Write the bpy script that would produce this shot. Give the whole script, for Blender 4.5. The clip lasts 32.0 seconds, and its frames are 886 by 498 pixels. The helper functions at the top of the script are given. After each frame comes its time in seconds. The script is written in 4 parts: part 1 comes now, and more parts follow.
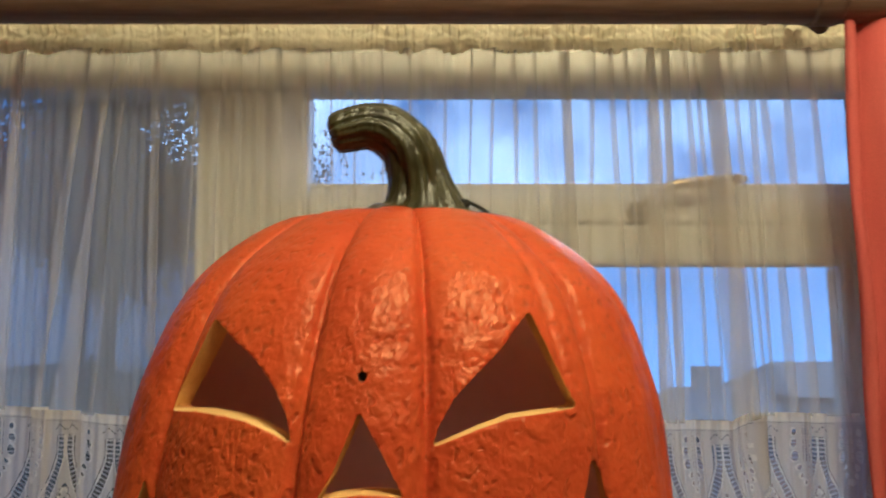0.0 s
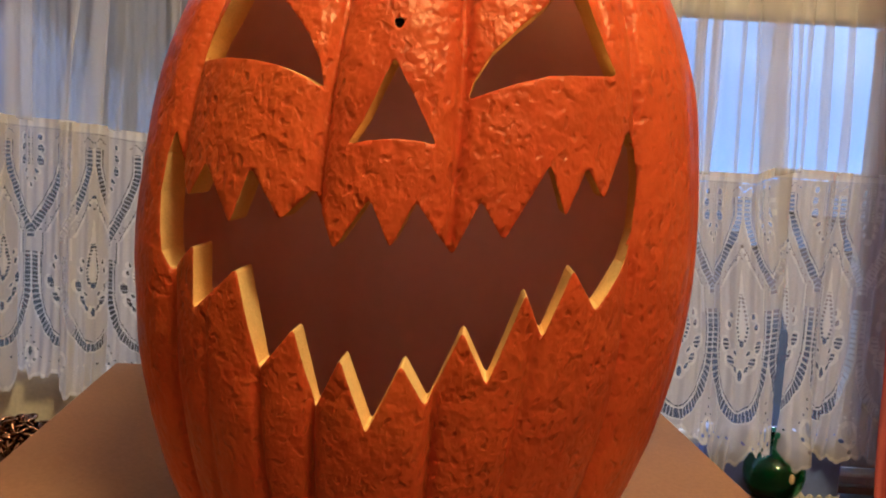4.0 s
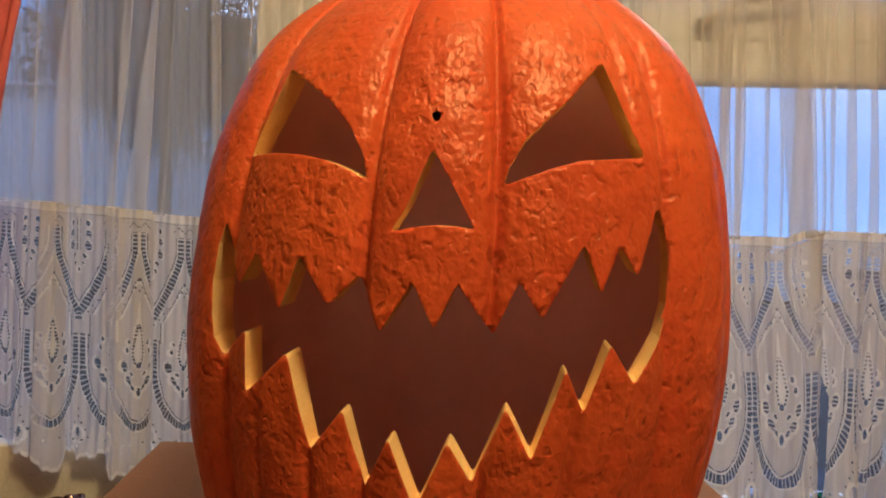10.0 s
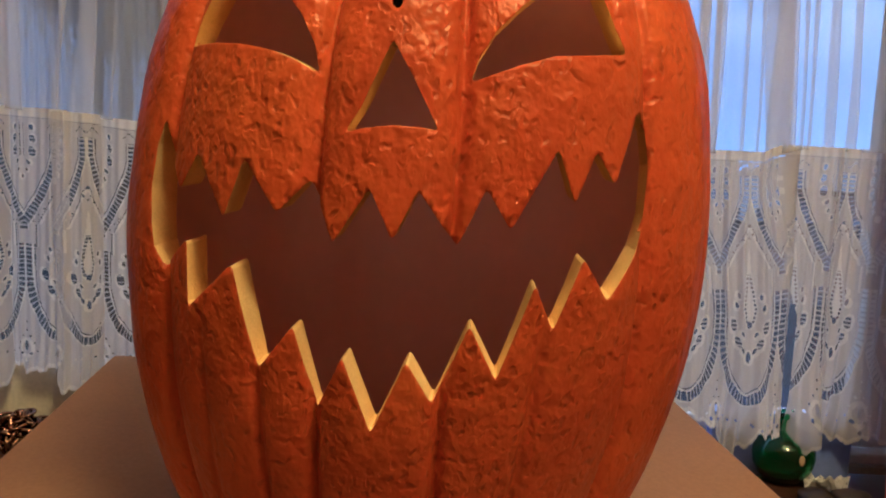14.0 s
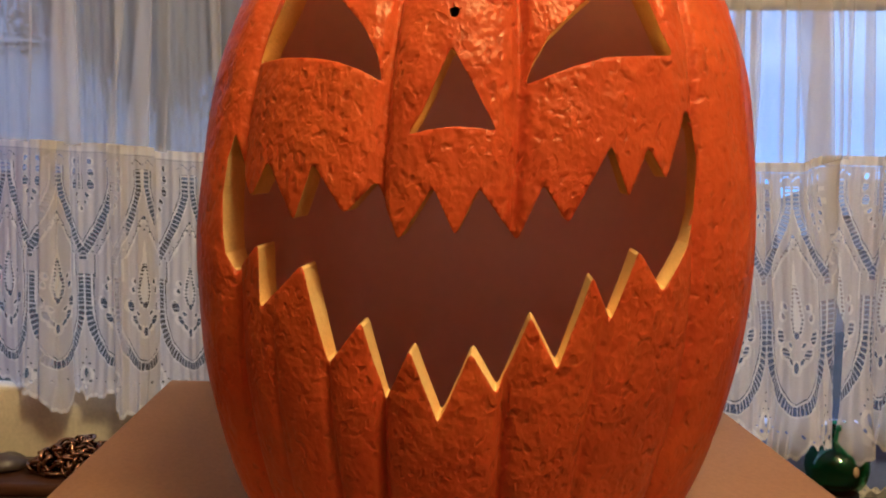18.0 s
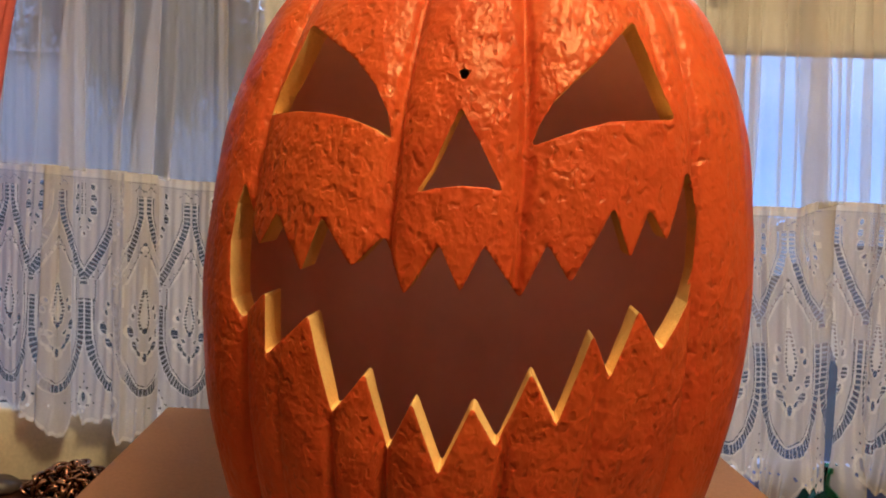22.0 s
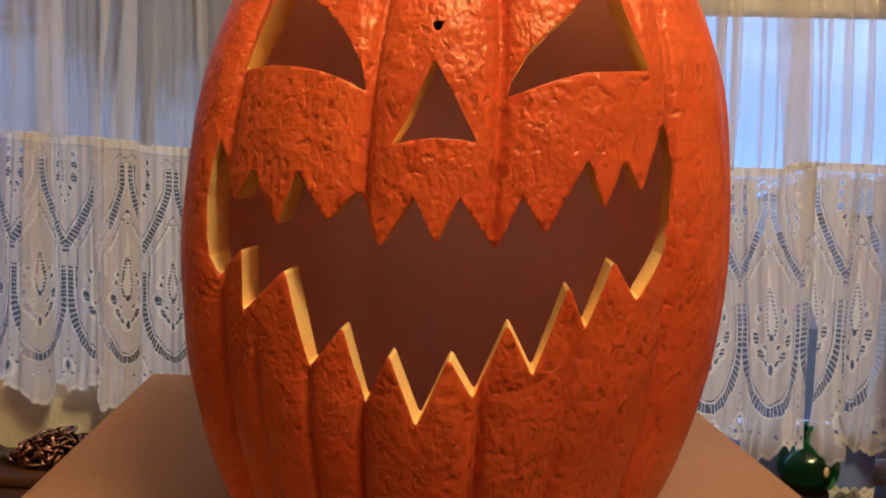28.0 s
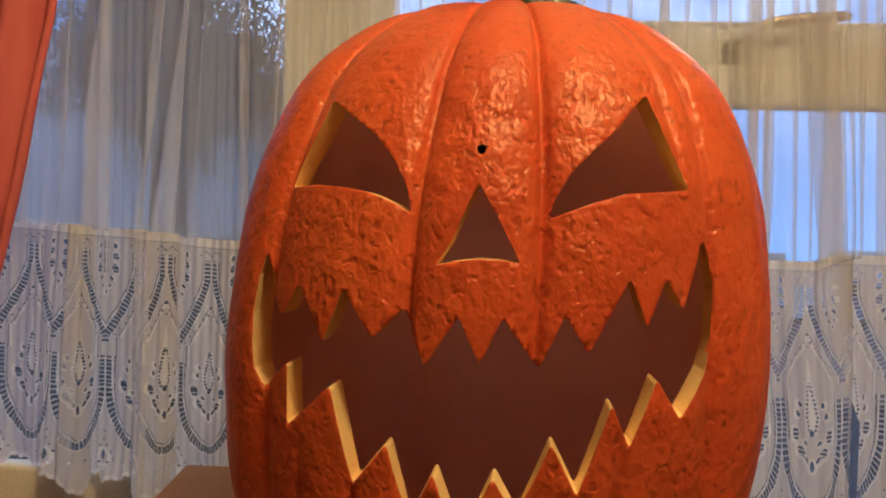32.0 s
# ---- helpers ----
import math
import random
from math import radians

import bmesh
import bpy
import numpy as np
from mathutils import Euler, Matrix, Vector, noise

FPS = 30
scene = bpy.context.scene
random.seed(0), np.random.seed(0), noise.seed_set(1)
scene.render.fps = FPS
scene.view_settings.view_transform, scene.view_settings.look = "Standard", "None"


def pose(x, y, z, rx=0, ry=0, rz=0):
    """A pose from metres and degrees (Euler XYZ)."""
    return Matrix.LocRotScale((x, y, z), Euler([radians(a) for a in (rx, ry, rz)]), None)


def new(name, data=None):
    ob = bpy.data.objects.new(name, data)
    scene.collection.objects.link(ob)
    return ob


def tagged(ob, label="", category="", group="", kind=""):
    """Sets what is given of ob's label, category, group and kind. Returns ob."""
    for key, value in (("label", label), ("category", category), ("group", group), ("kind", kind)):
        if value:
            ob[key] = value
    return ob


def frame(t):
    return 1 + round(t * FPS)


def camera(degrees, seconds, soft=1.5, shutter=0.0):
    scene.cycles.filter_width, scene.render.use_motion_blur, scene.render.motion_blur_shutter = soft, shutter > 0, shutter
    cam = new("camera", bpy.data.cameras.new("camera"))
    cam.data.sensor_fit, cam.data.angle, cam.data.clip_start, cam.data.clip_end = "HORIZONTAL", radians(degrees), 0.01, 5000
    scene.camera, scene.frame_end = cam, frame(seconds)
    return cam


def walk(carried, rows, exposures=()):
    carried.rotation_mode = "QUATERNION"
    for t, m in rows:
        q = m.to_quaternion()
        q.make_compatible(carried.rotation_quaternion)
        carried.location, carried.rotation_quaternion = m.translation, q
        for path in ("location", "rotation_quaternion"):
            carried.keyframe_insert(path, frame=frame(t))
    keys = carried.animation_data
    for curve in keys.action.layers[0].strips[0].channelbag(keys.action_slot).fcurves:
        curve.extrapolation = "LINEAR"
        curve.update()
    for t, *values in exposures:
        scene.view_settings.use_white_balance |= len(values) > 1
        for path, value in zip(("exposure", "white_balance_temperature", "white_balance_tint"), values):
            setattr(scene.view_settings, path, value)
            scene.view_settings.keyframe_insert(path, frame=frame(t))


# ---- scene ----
cam = camera(54.1, 32.0, soft=2.0, shutter=0.5)
METRES, EYE, TILT, LEAN, TURN = 1.0, 1.16, 6.6, 0.0, 0.0
SKY_STRENGTH = 0.15
LAMP_AT, LAMP_GLOW, LAMP_COLOUR = (0.34, -0.15, 2.25), 43.0, (1.0, 0.70, 0.30)
EXPOSURES = [(0.0, 0.36, 4700.0, 4.0), (2.4, 0.30, 4650.0, 4.0), (3.0, 0.12, 4700.0, 6.0), (3.3, 0.50, 5200.0, 11.0), (5.5, 0.78, 5400.0, 13.0), (7.0, 0.74, 5400.0, 13.0), (9.0, 0.64, 5400.0, 13.0), (11.0, 0.58, 5350.0, 13.0), (12.0, 0.54, 5050.0, 10.0), (13.0, 0.36, 4900.0, 10.0), (15.5, 0.90, 5400.0, 13.0), (17.0, 0.70, 5400.0, 13.0), (18.0, 0.72, 5400.0, 13.0), (20.0, 0.70, 5500.0, 12.0), (21.0, 0.80, 5400.0, 13.0), (22.0, 0.72, 5400.0, 13.0), (23.0, 0.68, 5400.0, 13.0), (25.0, 0.60, 5350.0, 14.0), (26.0, 0.64, 5400.0, 13.0), (29.0, 0.78, 5400.0, 13.0), (29.7, 0.50, 5050.0, 11.0), (32.0, 0.48, 5300.0, 12.0)]
ROWS = [
    (0, 0, 0, 0, 0, 0, -0),
    (0.2, -0.0141, 0.0051, -0.0096, 0.29, 0.22, -1.71),
    (0.5, -0.0317, 0.0027, -0.0086, 0.73, -0.17, -2.67),
    (1, -0.0399, -0.0002, -0.0076, 2.3, -0.42, -1.01),
    (1.5, -0.0273, -0.0049, -0.0083, 2.35, -0.99, -0.6),
    (2, -0.0111, 0.005, -0.0047, 2.8, -1.03, -0.29),
    (2.5, -0.0021, 0.0029, -0.0071, 2.43, -1.89, -0.49),
    (2.7, 0.0013, 0.0036, -0.0216, 1.69, -3.6, -0.66),
    (3, 0.0036, 0.0079, -0.0524, 0.98, -7.95, -1.33),
    (3.3, -0.0051, 0.0108, -0.0795, 0.6, -12.06, -2.15),
    (3.5, -0.0052, 0.0092, -0.0786, 1.05, -12.82, -2.24),
    (5.5, -0.0196, -0.0357, -0.088, 1.56, -13.52, -6.15),
    (6, -0.0218, -0.0448, -0.0808, 1.86, -12.16, -5.88),
    (6.5, -0.0216, -0.0421, -0.0825, 2.21, -11.49, -5.9),
    (7, -0.0177, -0.0402, -0.0807, 2.03, -11.4, -5.67),
    (7.5, -0.0199, -0.0442, -0.0804, 2.04, -11.44, -5.61),
    (8, -0.0237, -0.0422, -0.0775, 2.3, -11.51, -4.99),
    (8.3, -0.0194, -0.0335, -0.0794, 2.05, -11.35, -3.68),
    (8.5, -0.0087, -0.0089, -0.0794, 2.55, -11.38, -1.67),
    (8.7, -0.0159, 0.0025, -0.0764, 4.8, -11.85, -0.53),
    (9, -0.012, -0.0018, -0.0704, 5.47, -10.77, -1.4),
    (9.5, -0.0091, -0.0057, -0.0728, 3.43, -9.33, -1.24),
    (10, -0.0123, -0.0177, -0.0671, 3.29, -8.98, -1.15),
    (10.5, -0.0197, -0.0152, -0.0622, 3.23, -8.48, -1.94),
    (11, -0.017, -0.0229, -0.0546, 3.85, -7.77, -1.66),
    (11.5, -0.0174, -0.0221, -0.0413, 4.18, -5.91, -0.46),
    (11.7, -0.0212, -0.0062, -0.0142, 4.12, -4.78, -0.11),
    (12, -0.0128, 0.008, -0.0018, 3.38, -3.87, -0.16),
    (12.5, 0.0008, 0.0218, -0.0069, 2.09, -3.94, 0.46),
    (12.7, -0.0076, 0.0251, -0.0106, 1.77, -4.17, -0.04),
    (13, -0.0101, 0.021, -0.0198, 1.67, -6.39, -0.84),
    (13.3, -0.0171, 0.0259, -0.0487, 1.09, -10.14, -2.03),
    (13.5, -0.0111, 0.0264, -0.0694, 1.31, -12.73, -2.39),
    (15.5, -0.0094, 0.0031, -0.0855, 2.09, -15.7, -0.44),
    (16, -0.0199, 0.0016, -0.0759, 3.67, -13.43, -0.87),
    (16.5, -0.0233, -0.0032, -0.0726, 3.35, -11.62, -2.4),
    (17, -0.0235, -0.0083, -0.0666, 2.12, -10.65, -1.34),
    (17.5, -0.0274, 0.0088, -0.0698, 2.81, -10.92, -0.04),
    (18, -0.0237, -0.0039, -0.0966, 3.16, -12.04, -0.21),
    (18.2, -0.0203, -0.0129, -0.0961, 2.78, -12.11, -0.18),
    (18.5, -0.0155, -0.0223, -0.1054, 2.25, -11.14, 3),
    (19, -0.017, -0.0217, -0.1023, 2.07, -10.48, 0.41),
    (19.5, -0.0163, -0.0125, -0.0921, 1.54, -12.65, -0.88),
    (20, -0.0189, -0.0201, -0.0954, 1.59, -13.37, -1.47),
    (20.2, -0.0256, 0.0001, -0.0944, 2.01, -13.75, -1.48),
    (20.5, -0.0258, 0.0225, -0.0905, 3.39, -14.1, -0.94),
    (21, -0.0274, 0.0128, -0.0841, 4.33, -13.31, -1.36),
    (21.5, -0.0264, -0.0008, -0.0775, 3.51, -11.56, -1.7),
    (22, -0.0291, -0.0098, -0.0748, 3.13, -10.82, -1.69),
    (22.5, -0.0254, -0.0145, -0.0726, 2.74, -10.65, -1.42),
    (23, -0.0256, -0.0187, -0.0763, 2.27, -10.45, -1.12),
    (23.5, -0.0234, -0.0224, -0.0751, 1.9, -10.25, -1.23),
    (24, -0.033, -0.0282, -0.0726, 2.27, -9.87, -1.46),
    (24.5, -0.036, -0.0195, -0.0746, 3.36, -9.56, -0.99),
    (25, -0.038, 0.0081, -0.0829, 4.32, -9.86, -0.56),
    (25.5, -0.0367, 0.0024, -0.0904, 3.27, -10.94, -1.07),
    (26, -0.0279, -0.0137, -0.0863, 1.75, -11.39, -1.44),
    (26.5, -0.0384, -0.009, -0.0908, 1.7, -11.75, -1.88),
    (28.5, -0.0163, -0.0124, -0.0779, 3.05, -12.87, -0.5),
    (28.8, -0.0119, 0.0019, -0.055, 4.24, -12.96, 0.35),
    (29, -0.0051, 0.0022, -0.0493, 4.29, -11.22, 1.07),
    (29.3, -0.0044, -0.0026, -0.0226, 4.08, -7.67, 1),
    (29.5, -0.0043, -0.0012, -0.017, 4.32, -5.97, 0.2),
    (30, -0.0113, -0.006, -0.0208, 4.04, -4.58, -0.63),
    (30.5, -0.0154, -0.0177, -0.0492, 3, -5.53, -0.75),
    (31, -0.0279, -0.0133, -0.0558, 3.11, -7.03, -1.31),
    (31.5, -0.0294, -0.0149, -0.0584, 3.59, -7.72, -1.35),
    (32, -0.0309, -0.0157, -0.0581, 4.1, -7.94, -1.13),
]
walk(cam, [(t, pose(0, 0, EYE, TILT, LEAN, TURN) @ pose(METRES * x, METRES * y, METRES * z, 90 + pitch, roll, yaw)) for t, x, y, z, yaw, pitch, roll in ROWS], exposures=EXPOSURES)

# ---- world, sun, lights ----
world = bpy.data.worlds.new("dusk_sky")
scene.world = world
world.use_nodes = True
wn = world.node_tree
sky = wn.nodes.new("ShaderNodeTexSky")
sky.sky_type = "NISHITA"
sky.sun_disc = False
sky.sun_elevation = radians(24)
sky.sun_rotation = radians(200)
sky.altitude = 100
sky.ozone_density = 6.0
sky.dust_density = 0.3
# the dusk blue comes from well above the horizon's haze
wtc = wn.nodes.new("ShaderNodeTexCoord")
lift = wn.nodes.new("ShaderNodeVectorMath")
lift.operation = "ADD"
lift.inputs[1].default_value = (0.0, 0.0, 0.32)
wn.links.new(wtc.outputs["Generated"], lift.inputs[0])
unit = wn.nodes.new("ShaderNodeVectorMath")
unit.operation = "NORMALIZE"
wn.links.new(lift.outputs[0], unit.inputs[0])
wn.links.new(unit.outputs[0], sky.inputs["Vector"])
cloud = wn.nodes.new("ShaderNodeTexNoise")
cloud.inputs["Scale"].default_value, cloud.inputs["Detail"].default_value = 5.0, 4.0
wn.links.new(wtc.outputs["Generated"], cloud.inputs["Vector"])
cmix = wn.nodes.new("ShaderNodeMix")
cmix.data_type, cmix.blend_type = "RGBA", "ADD"
cfac = wn.nodes.new("ShaderNodeMapRange")
cfac.inputs["From Min"].default_value, cfac.inputs["From Max"].default_value = 0.40, 0.62
cfac.inputs["To Max"].default_value = 1.0
wn.links.new(cloud.outputs["Fac"], cfac.inputs["Value"])
wsep = wn.nodes.new("ShaderNodeSeparateXYZ")
wn.links.new(wtc.outputs["Generated"], wsep.inputs[0])
chigh = wn.nodes.new("ShaderNodeMapRange")
chigh.inputs["From Min"].default_value, chigh.inputs["From Max"].default_value = 0.08, 0.24
chigh.inputs["To Min"].default_value = 0.15
wn.links.new(wsep.outputs[2], chigh.inputs["Value"])
cboth = wn.nodes.new("ShaderNodeMath")
cboth.operation = "MULTIPLY"
wn.links.new(cfac.outputs[0], cboth.inputs[0])
wn.links.new(chigh.outputs[0], cboth.inputs[1])
wn.links.new(cboth.outputs[0], cmix.inputs[0])
wn.links.new(sky.outputs[0], cmix.inputs[6])
cmix.inputs[7].default_value = (5.5, 6.0, 6.6, 1)
wn.links.new(cmix.outputs[2], wn.nodes["Background"].inputs[0])
wn.nodes["Background"].inputs[1].default_value = SKY_STRENGTH

sun = new("sun", bpy.data.lights.new("sun", "SUN"))
sun.data.energy = 0.5
sun.data.angle = radians(12)
sun.data.color = (1.0, 0.9, 0.8)
sun.matrix_world = pose(0, 0, 20, 66, 0, 160)


# ---- materials ----
def material(name):
    m = bpy.data.materials.new(name)
    m.use_nodes = True
    n = m.node_tree
    return m, n, n.nodes["Principled BSDF"], n.nodes["Material Output"]


def node(n, kind, **values):
    made = n.nodes.new(kind)
    for key, value in values.items():
        made.inputs[key.replace("_", " ")].default_value = value
    return made


def coords(n, scale=(1, 1, 1), space="Object"):
    tc = n.nodes.new("ShaderNodeTexCoord")
    mp = n.nodes.new("ShaderNodeMapping")
    mp.inputs["Scale"].default_value = scale
    n.links.new(tc.outputs[space], mp.inputs["Vector"])
    return mp.outputs["Vector"]


def noise_tex(n, vec, scale, detail=4.0, rough=0.55, distort=0.0):
    t = node(n, "ShaderNodeTexNoise", Scale=scale, Detail=detail, Roughness=rough, Distortion=distort)
    n.links.new(vec, t.inputs["Vector"])
    return t.outputs["Fac"]


def ramp(n, fac, stops):
    r = n.nodes.new("ShaderNodeValToRGB")
    els = r.color_ramp.elements
    while len(els) < len(stops):
        els.new(0.5)
    for e, (at, c) in zip(els, stops):
        e.position = at
        e.color = (*c, 1) if len(c) == 3 else (c[0], c[0], c[0], 1)
    n.links.new(fac, r.inputs["Fac"])
    return r.outputs["Color"]


def mixed(n, a, b, fac, blend="MIX"):
    m = n.nodes.new("ShaderNodeMix")
    m.data_type, m.blend_type = "RGBA", blend
    for k, v in ((0, fac), (6, a), (7, b)):
        if isinstance(v, (int, float)):
            m.inputs[k].default_value = v
        elif isinstance(v, tuple):
            m.inputs[k].default_value = (*v, 1)
        else:
            n.links.new(v, m.inputs[k])
    return m.outputs[2]


def maths(n, op, a, b=None):
    m = n.nodes.new("ShaderNodeMath")
    m.operation = op
    for k, v in ((0, a), (1, b)):
        if v is None:
            continue
        if isinstance(v, (int, float)):
            m.inputs[k].default_value = v
        else:
            n.links.new(v, m.inputs[k])
    return m.outputs[0]


def bump(n, height, bsdf, strength=0.4, distance=0.002):
    b = node(n, "ShaderNodeBump", Strength=strength, Distance=distance)
    n.links.new(height, b.inputs["Height"])
    n.links.new(b.outputs["Normal"], bsdf.inputs["Normal"])


def surface(name, c1, c2, scale=12.0, rough=0.6, bumps=0.25, fine=160.0, metal=0.0, stretch=(1, 1, 1), spec=0.5):
    """A mottled material: two colours at a large scale, grain at a fine one."""
    m, n, b, _ = material(name)
    vec = coords(n, stretch)
    big = noise_tex(n, vec, scale, 5.0)
    small = noise_tex(n, vec, fine, 3.0)
    col = mixed(n, ramp(n, big, [(0.32, c1), (0.68, c2)]), (0.5, 0.5, 0.5), 0.0)
    grain = ramp(n, small, [(0.3, (0.82,)), (0.7, (1.0,))])
    n.links.new(mixed(n, col, grain, 0.8, "MULTIPLY"), b.inputs["Base Color"])
    b.inputs["Roughness"].default_value = rough
    b.inputs["Metallic"].default_value = metal
    b.inputs["Specular IOR Level"].default_value = spec
    bump(n, maths(n, "ADD", maths(n, "MULTIPLY", big, 0.5), small), b, bumps, 0.0015)
    return m


def through_light(n, b, out, colour, share):
    """Lets a share of the light pass through a foam wall."""
    tran = n.nodes.new("ShaderNodeBsdfTranslucent")
    tran.inputs["Color"].default_value = (*colour, 1)
    mix = node(n, "ShaderNodeMixShader", Fac=share)
    n.links.new(b.outputs[0], mix.inputs[1])
    n.links.new(tran.outputs[0], mix.inputs[2])
    n.links.new(mix.outputs[0], out.inputs["Surface"])


def pumpkin_skin():
    m, n, b, out = material("pumpkin_skin")
    vec = coords(n)
    # moulded relief: soft rounded lumps, drawn into upright welts, with short pits between them
    flat = coords(n, (1.0, 1.0, 0.82))
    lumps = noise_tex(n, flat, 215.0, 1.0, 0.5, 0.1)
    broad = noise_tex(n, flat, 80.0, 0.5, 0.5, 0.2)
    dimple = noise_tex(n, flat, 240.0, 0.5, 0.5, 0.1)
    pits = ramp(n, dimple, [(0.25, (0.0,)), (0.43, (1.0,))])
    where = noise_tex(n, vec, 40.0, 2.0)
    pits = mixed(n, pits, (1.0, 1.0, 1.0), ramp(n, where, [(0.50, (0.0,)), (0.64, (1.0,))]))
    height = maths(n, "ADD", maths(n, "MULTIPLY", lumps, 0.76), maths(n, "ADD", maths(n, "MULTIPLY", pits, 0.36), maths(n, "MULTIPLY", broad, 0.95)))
    # the mould is smoother towards the crown and the foot
    rise = n.nodes.new("ShaderNodeSeparateXYZ")
    n.links.new(vec, rise.inputs[0])
    crown = n.nodes.new("ShaderNodeMapRange")
    for k, v in (("From Min", 1.17), ("From Max", 1.235), ("To Min", 1.0), ("To Max", 0.55)):
        crown.inputs[k].default_value = v
    n.links.new(rise.outputs[2], crown.inputs["Value"])
    belly = n.nodes.new("ShaderNodeMapRange")
    for k, v in (("From Min", 0.88), ("From Max", 1.0), ("To Min", 0.75), ("To Max", 1.0)):
        belly.inputs[k].default_value = v
    n.links.new(rise.outputs[2], belly.inputs["Value"])
    bump(n, maths(n, "MULTIPLY", height, maths(n, "MULTIPLY", crown.outputs[0], belly.outputs[0])), b, 1.0, 0.0021)
    hue = noise_tex(n, vec, 9.0, 5.0)
    col = ramp(n, hue, [(0.3, (0.57, 0.072, 0.011)), (0.55, (0.70, 0.108, 0.014)), (0.75, (0.79, 0.148, 0.018))])
    fleck = noise_tex(n, vec, 260.0, 2.0)
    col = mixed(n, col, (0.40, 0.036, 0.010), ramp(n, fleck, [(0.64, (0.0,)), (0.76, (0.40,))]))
    # shade painted into the colour: pits and gaps between lumps go darker
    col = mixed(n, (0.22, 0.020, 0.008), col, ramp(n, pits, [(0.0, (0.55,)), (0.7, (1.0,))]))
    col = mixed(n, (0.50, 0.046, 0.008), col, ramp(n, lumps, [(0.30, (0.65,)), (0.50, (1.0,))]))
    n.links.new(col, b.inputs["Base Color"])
    n.links.new(ramp(n, hue, [(0.3, (0.37,)), (0.7, (0.30,))]), b.inputs["Roughness"])
    b.inputs["Specular IOR Level"].default_value = 0.50
    b.inputs["Specular Tint"].default_value = (1.0, 0.70, 0.40, 1)
    b.inputs["Subsurface Weight"].default_value = 0.25
    b.inputs["Subsurface Radius"].default_value = (1.0, 0.4, 0.2)
    b.inputs["Subsurface Scale"].default_value = 0.004
    through_light(n, b, out, (0.95, 0.52, 0.36), 0.25)
    return m


def stem_skin():
    m, n, b, _ = material("stem_skin")
    vec = coords(n)
    big = noise_tex(n, vec, 30.0, 4.0)
    streak = noise_tex(n, coords(n, (1, 1, 0.25)), 190.0, 3.0)
    col = ramp(n, big, [(0.3, (0.030, 0.027, 0.011)), (0.55, (0.056, 0.052, 0.019)), (0.8, (0.078, 0.082, 0.026))])
    n.links.new(mixed(n, col, ramp(n, streak, [(0.35, (0.5,)), (0.65, (1.0,))]), 0.7, "MULTIPLY"), b.inputs["Base Color"])
    b.inputs["Roughness"].default_value = 0.30
    b.inputs["Specular IOR Level"].default_value = 0.5
    bump(n, maths(n, "ADD", streak, maths(n, "MULTIPLY", big, 1.2)), b, 0.85, 0.0024)
    return m


def cloth(name, colour, shade, opacity, glow=0.45, weave=900.0, folds=0.0):
    """Thin woven cloth: some light passes between the threads, some glows through them."""
    m, n, b, out = material(name)
    vec = coords(n)
    thread = noise_tex(n, vec, weave, 2.0)
    large = noise_tex(n, coords(n, (6, 6, 1)), 5.0, 3.0)
    col = ramp(n, large, [(0.3, shade), (0.7, colour)])
    col = mixed(n, col, ramp(n, thread, [(0.3, (0.8,)), (0.7, (1.0,))]), 0.6, "MULTIPLY")
    diff = n.nodes.new("ShaderNodeBsdfDiffuse")
    tran = n.nodes.new("ShaderNodeBsdfTranslucent")
    n.links.new(col, diff.inputs["Color"])
    n.links.new(col, tran.inputs["Color"])
    both = node(n, "ShaderNodeMixShader", Fac=glow)
    n.links.new(diff.outputs[0], both.inputs[1])
    n.links.new(tran.outputs[0], both.inputs[2])
    if folds:
        bm_ = node(n, "ShaderNodeBump", Strength=folds, Distance=0.003)
        n.links.new(noise_tex(n, coords(n, (1, 1, 0.4)), 45.0, 4.0), bm_.inputs["Height"])
        for sh in (diff, tran):
            n.links.new(bm_.outputs["Normal"], sh.inputs["Normal"])
    if opacity < 1:
        clear = n.nodes.new("ShaderNodeBsdfTransparent")
        veil = n.nodes.new("ShaderNodeMixShader")
        vary = ramp(n, thread, [(0.25, (max(opacity - 0.03, 0),)), (0.75, (min(opacity + 0.03, 1),))])
        n.links.new(vary, veil.inputs[0])
        n.links.new(clear.outputs[0], veil.inputs[1])
        n.links.new(both.outputs[0], veil.inputs[2])
        both = veil
    n.links.new(both.outputs[0], out.inputs["Surface"])
    return m


def glass(name, colour=(1, 1, 1), rough=0.0, thin=True):
    m, n, b, out = material(name)
    if thin:
        clear = n.nodes.new("ShaderNodeBsdfTransparent")
        clear.inputs["Color"].default_value = (*colour, 1)
        gloss = node(n, "ShaderNodeBsdfGlossy", Roughness=rough)
        mix = node(n, "ShaderNodeMixShader", Fac=0.05)
        n.links.new(clear.outputs[0], mix.inputs[1])
        n.links.new(gloss.outputs[0], mix.inputs[2])
        n.links.new(mix.outputs[0], out.inputs["Surface"])
    else:
        b.inputs["Base Color"].default_value = (*colour, 1)
        b.inputs["Transmission Weight"].default_value = 1.0
        b.inputs["Roughness"].default_value = rough
        b.inputs["IOR"].default_value = 1.5
    return m


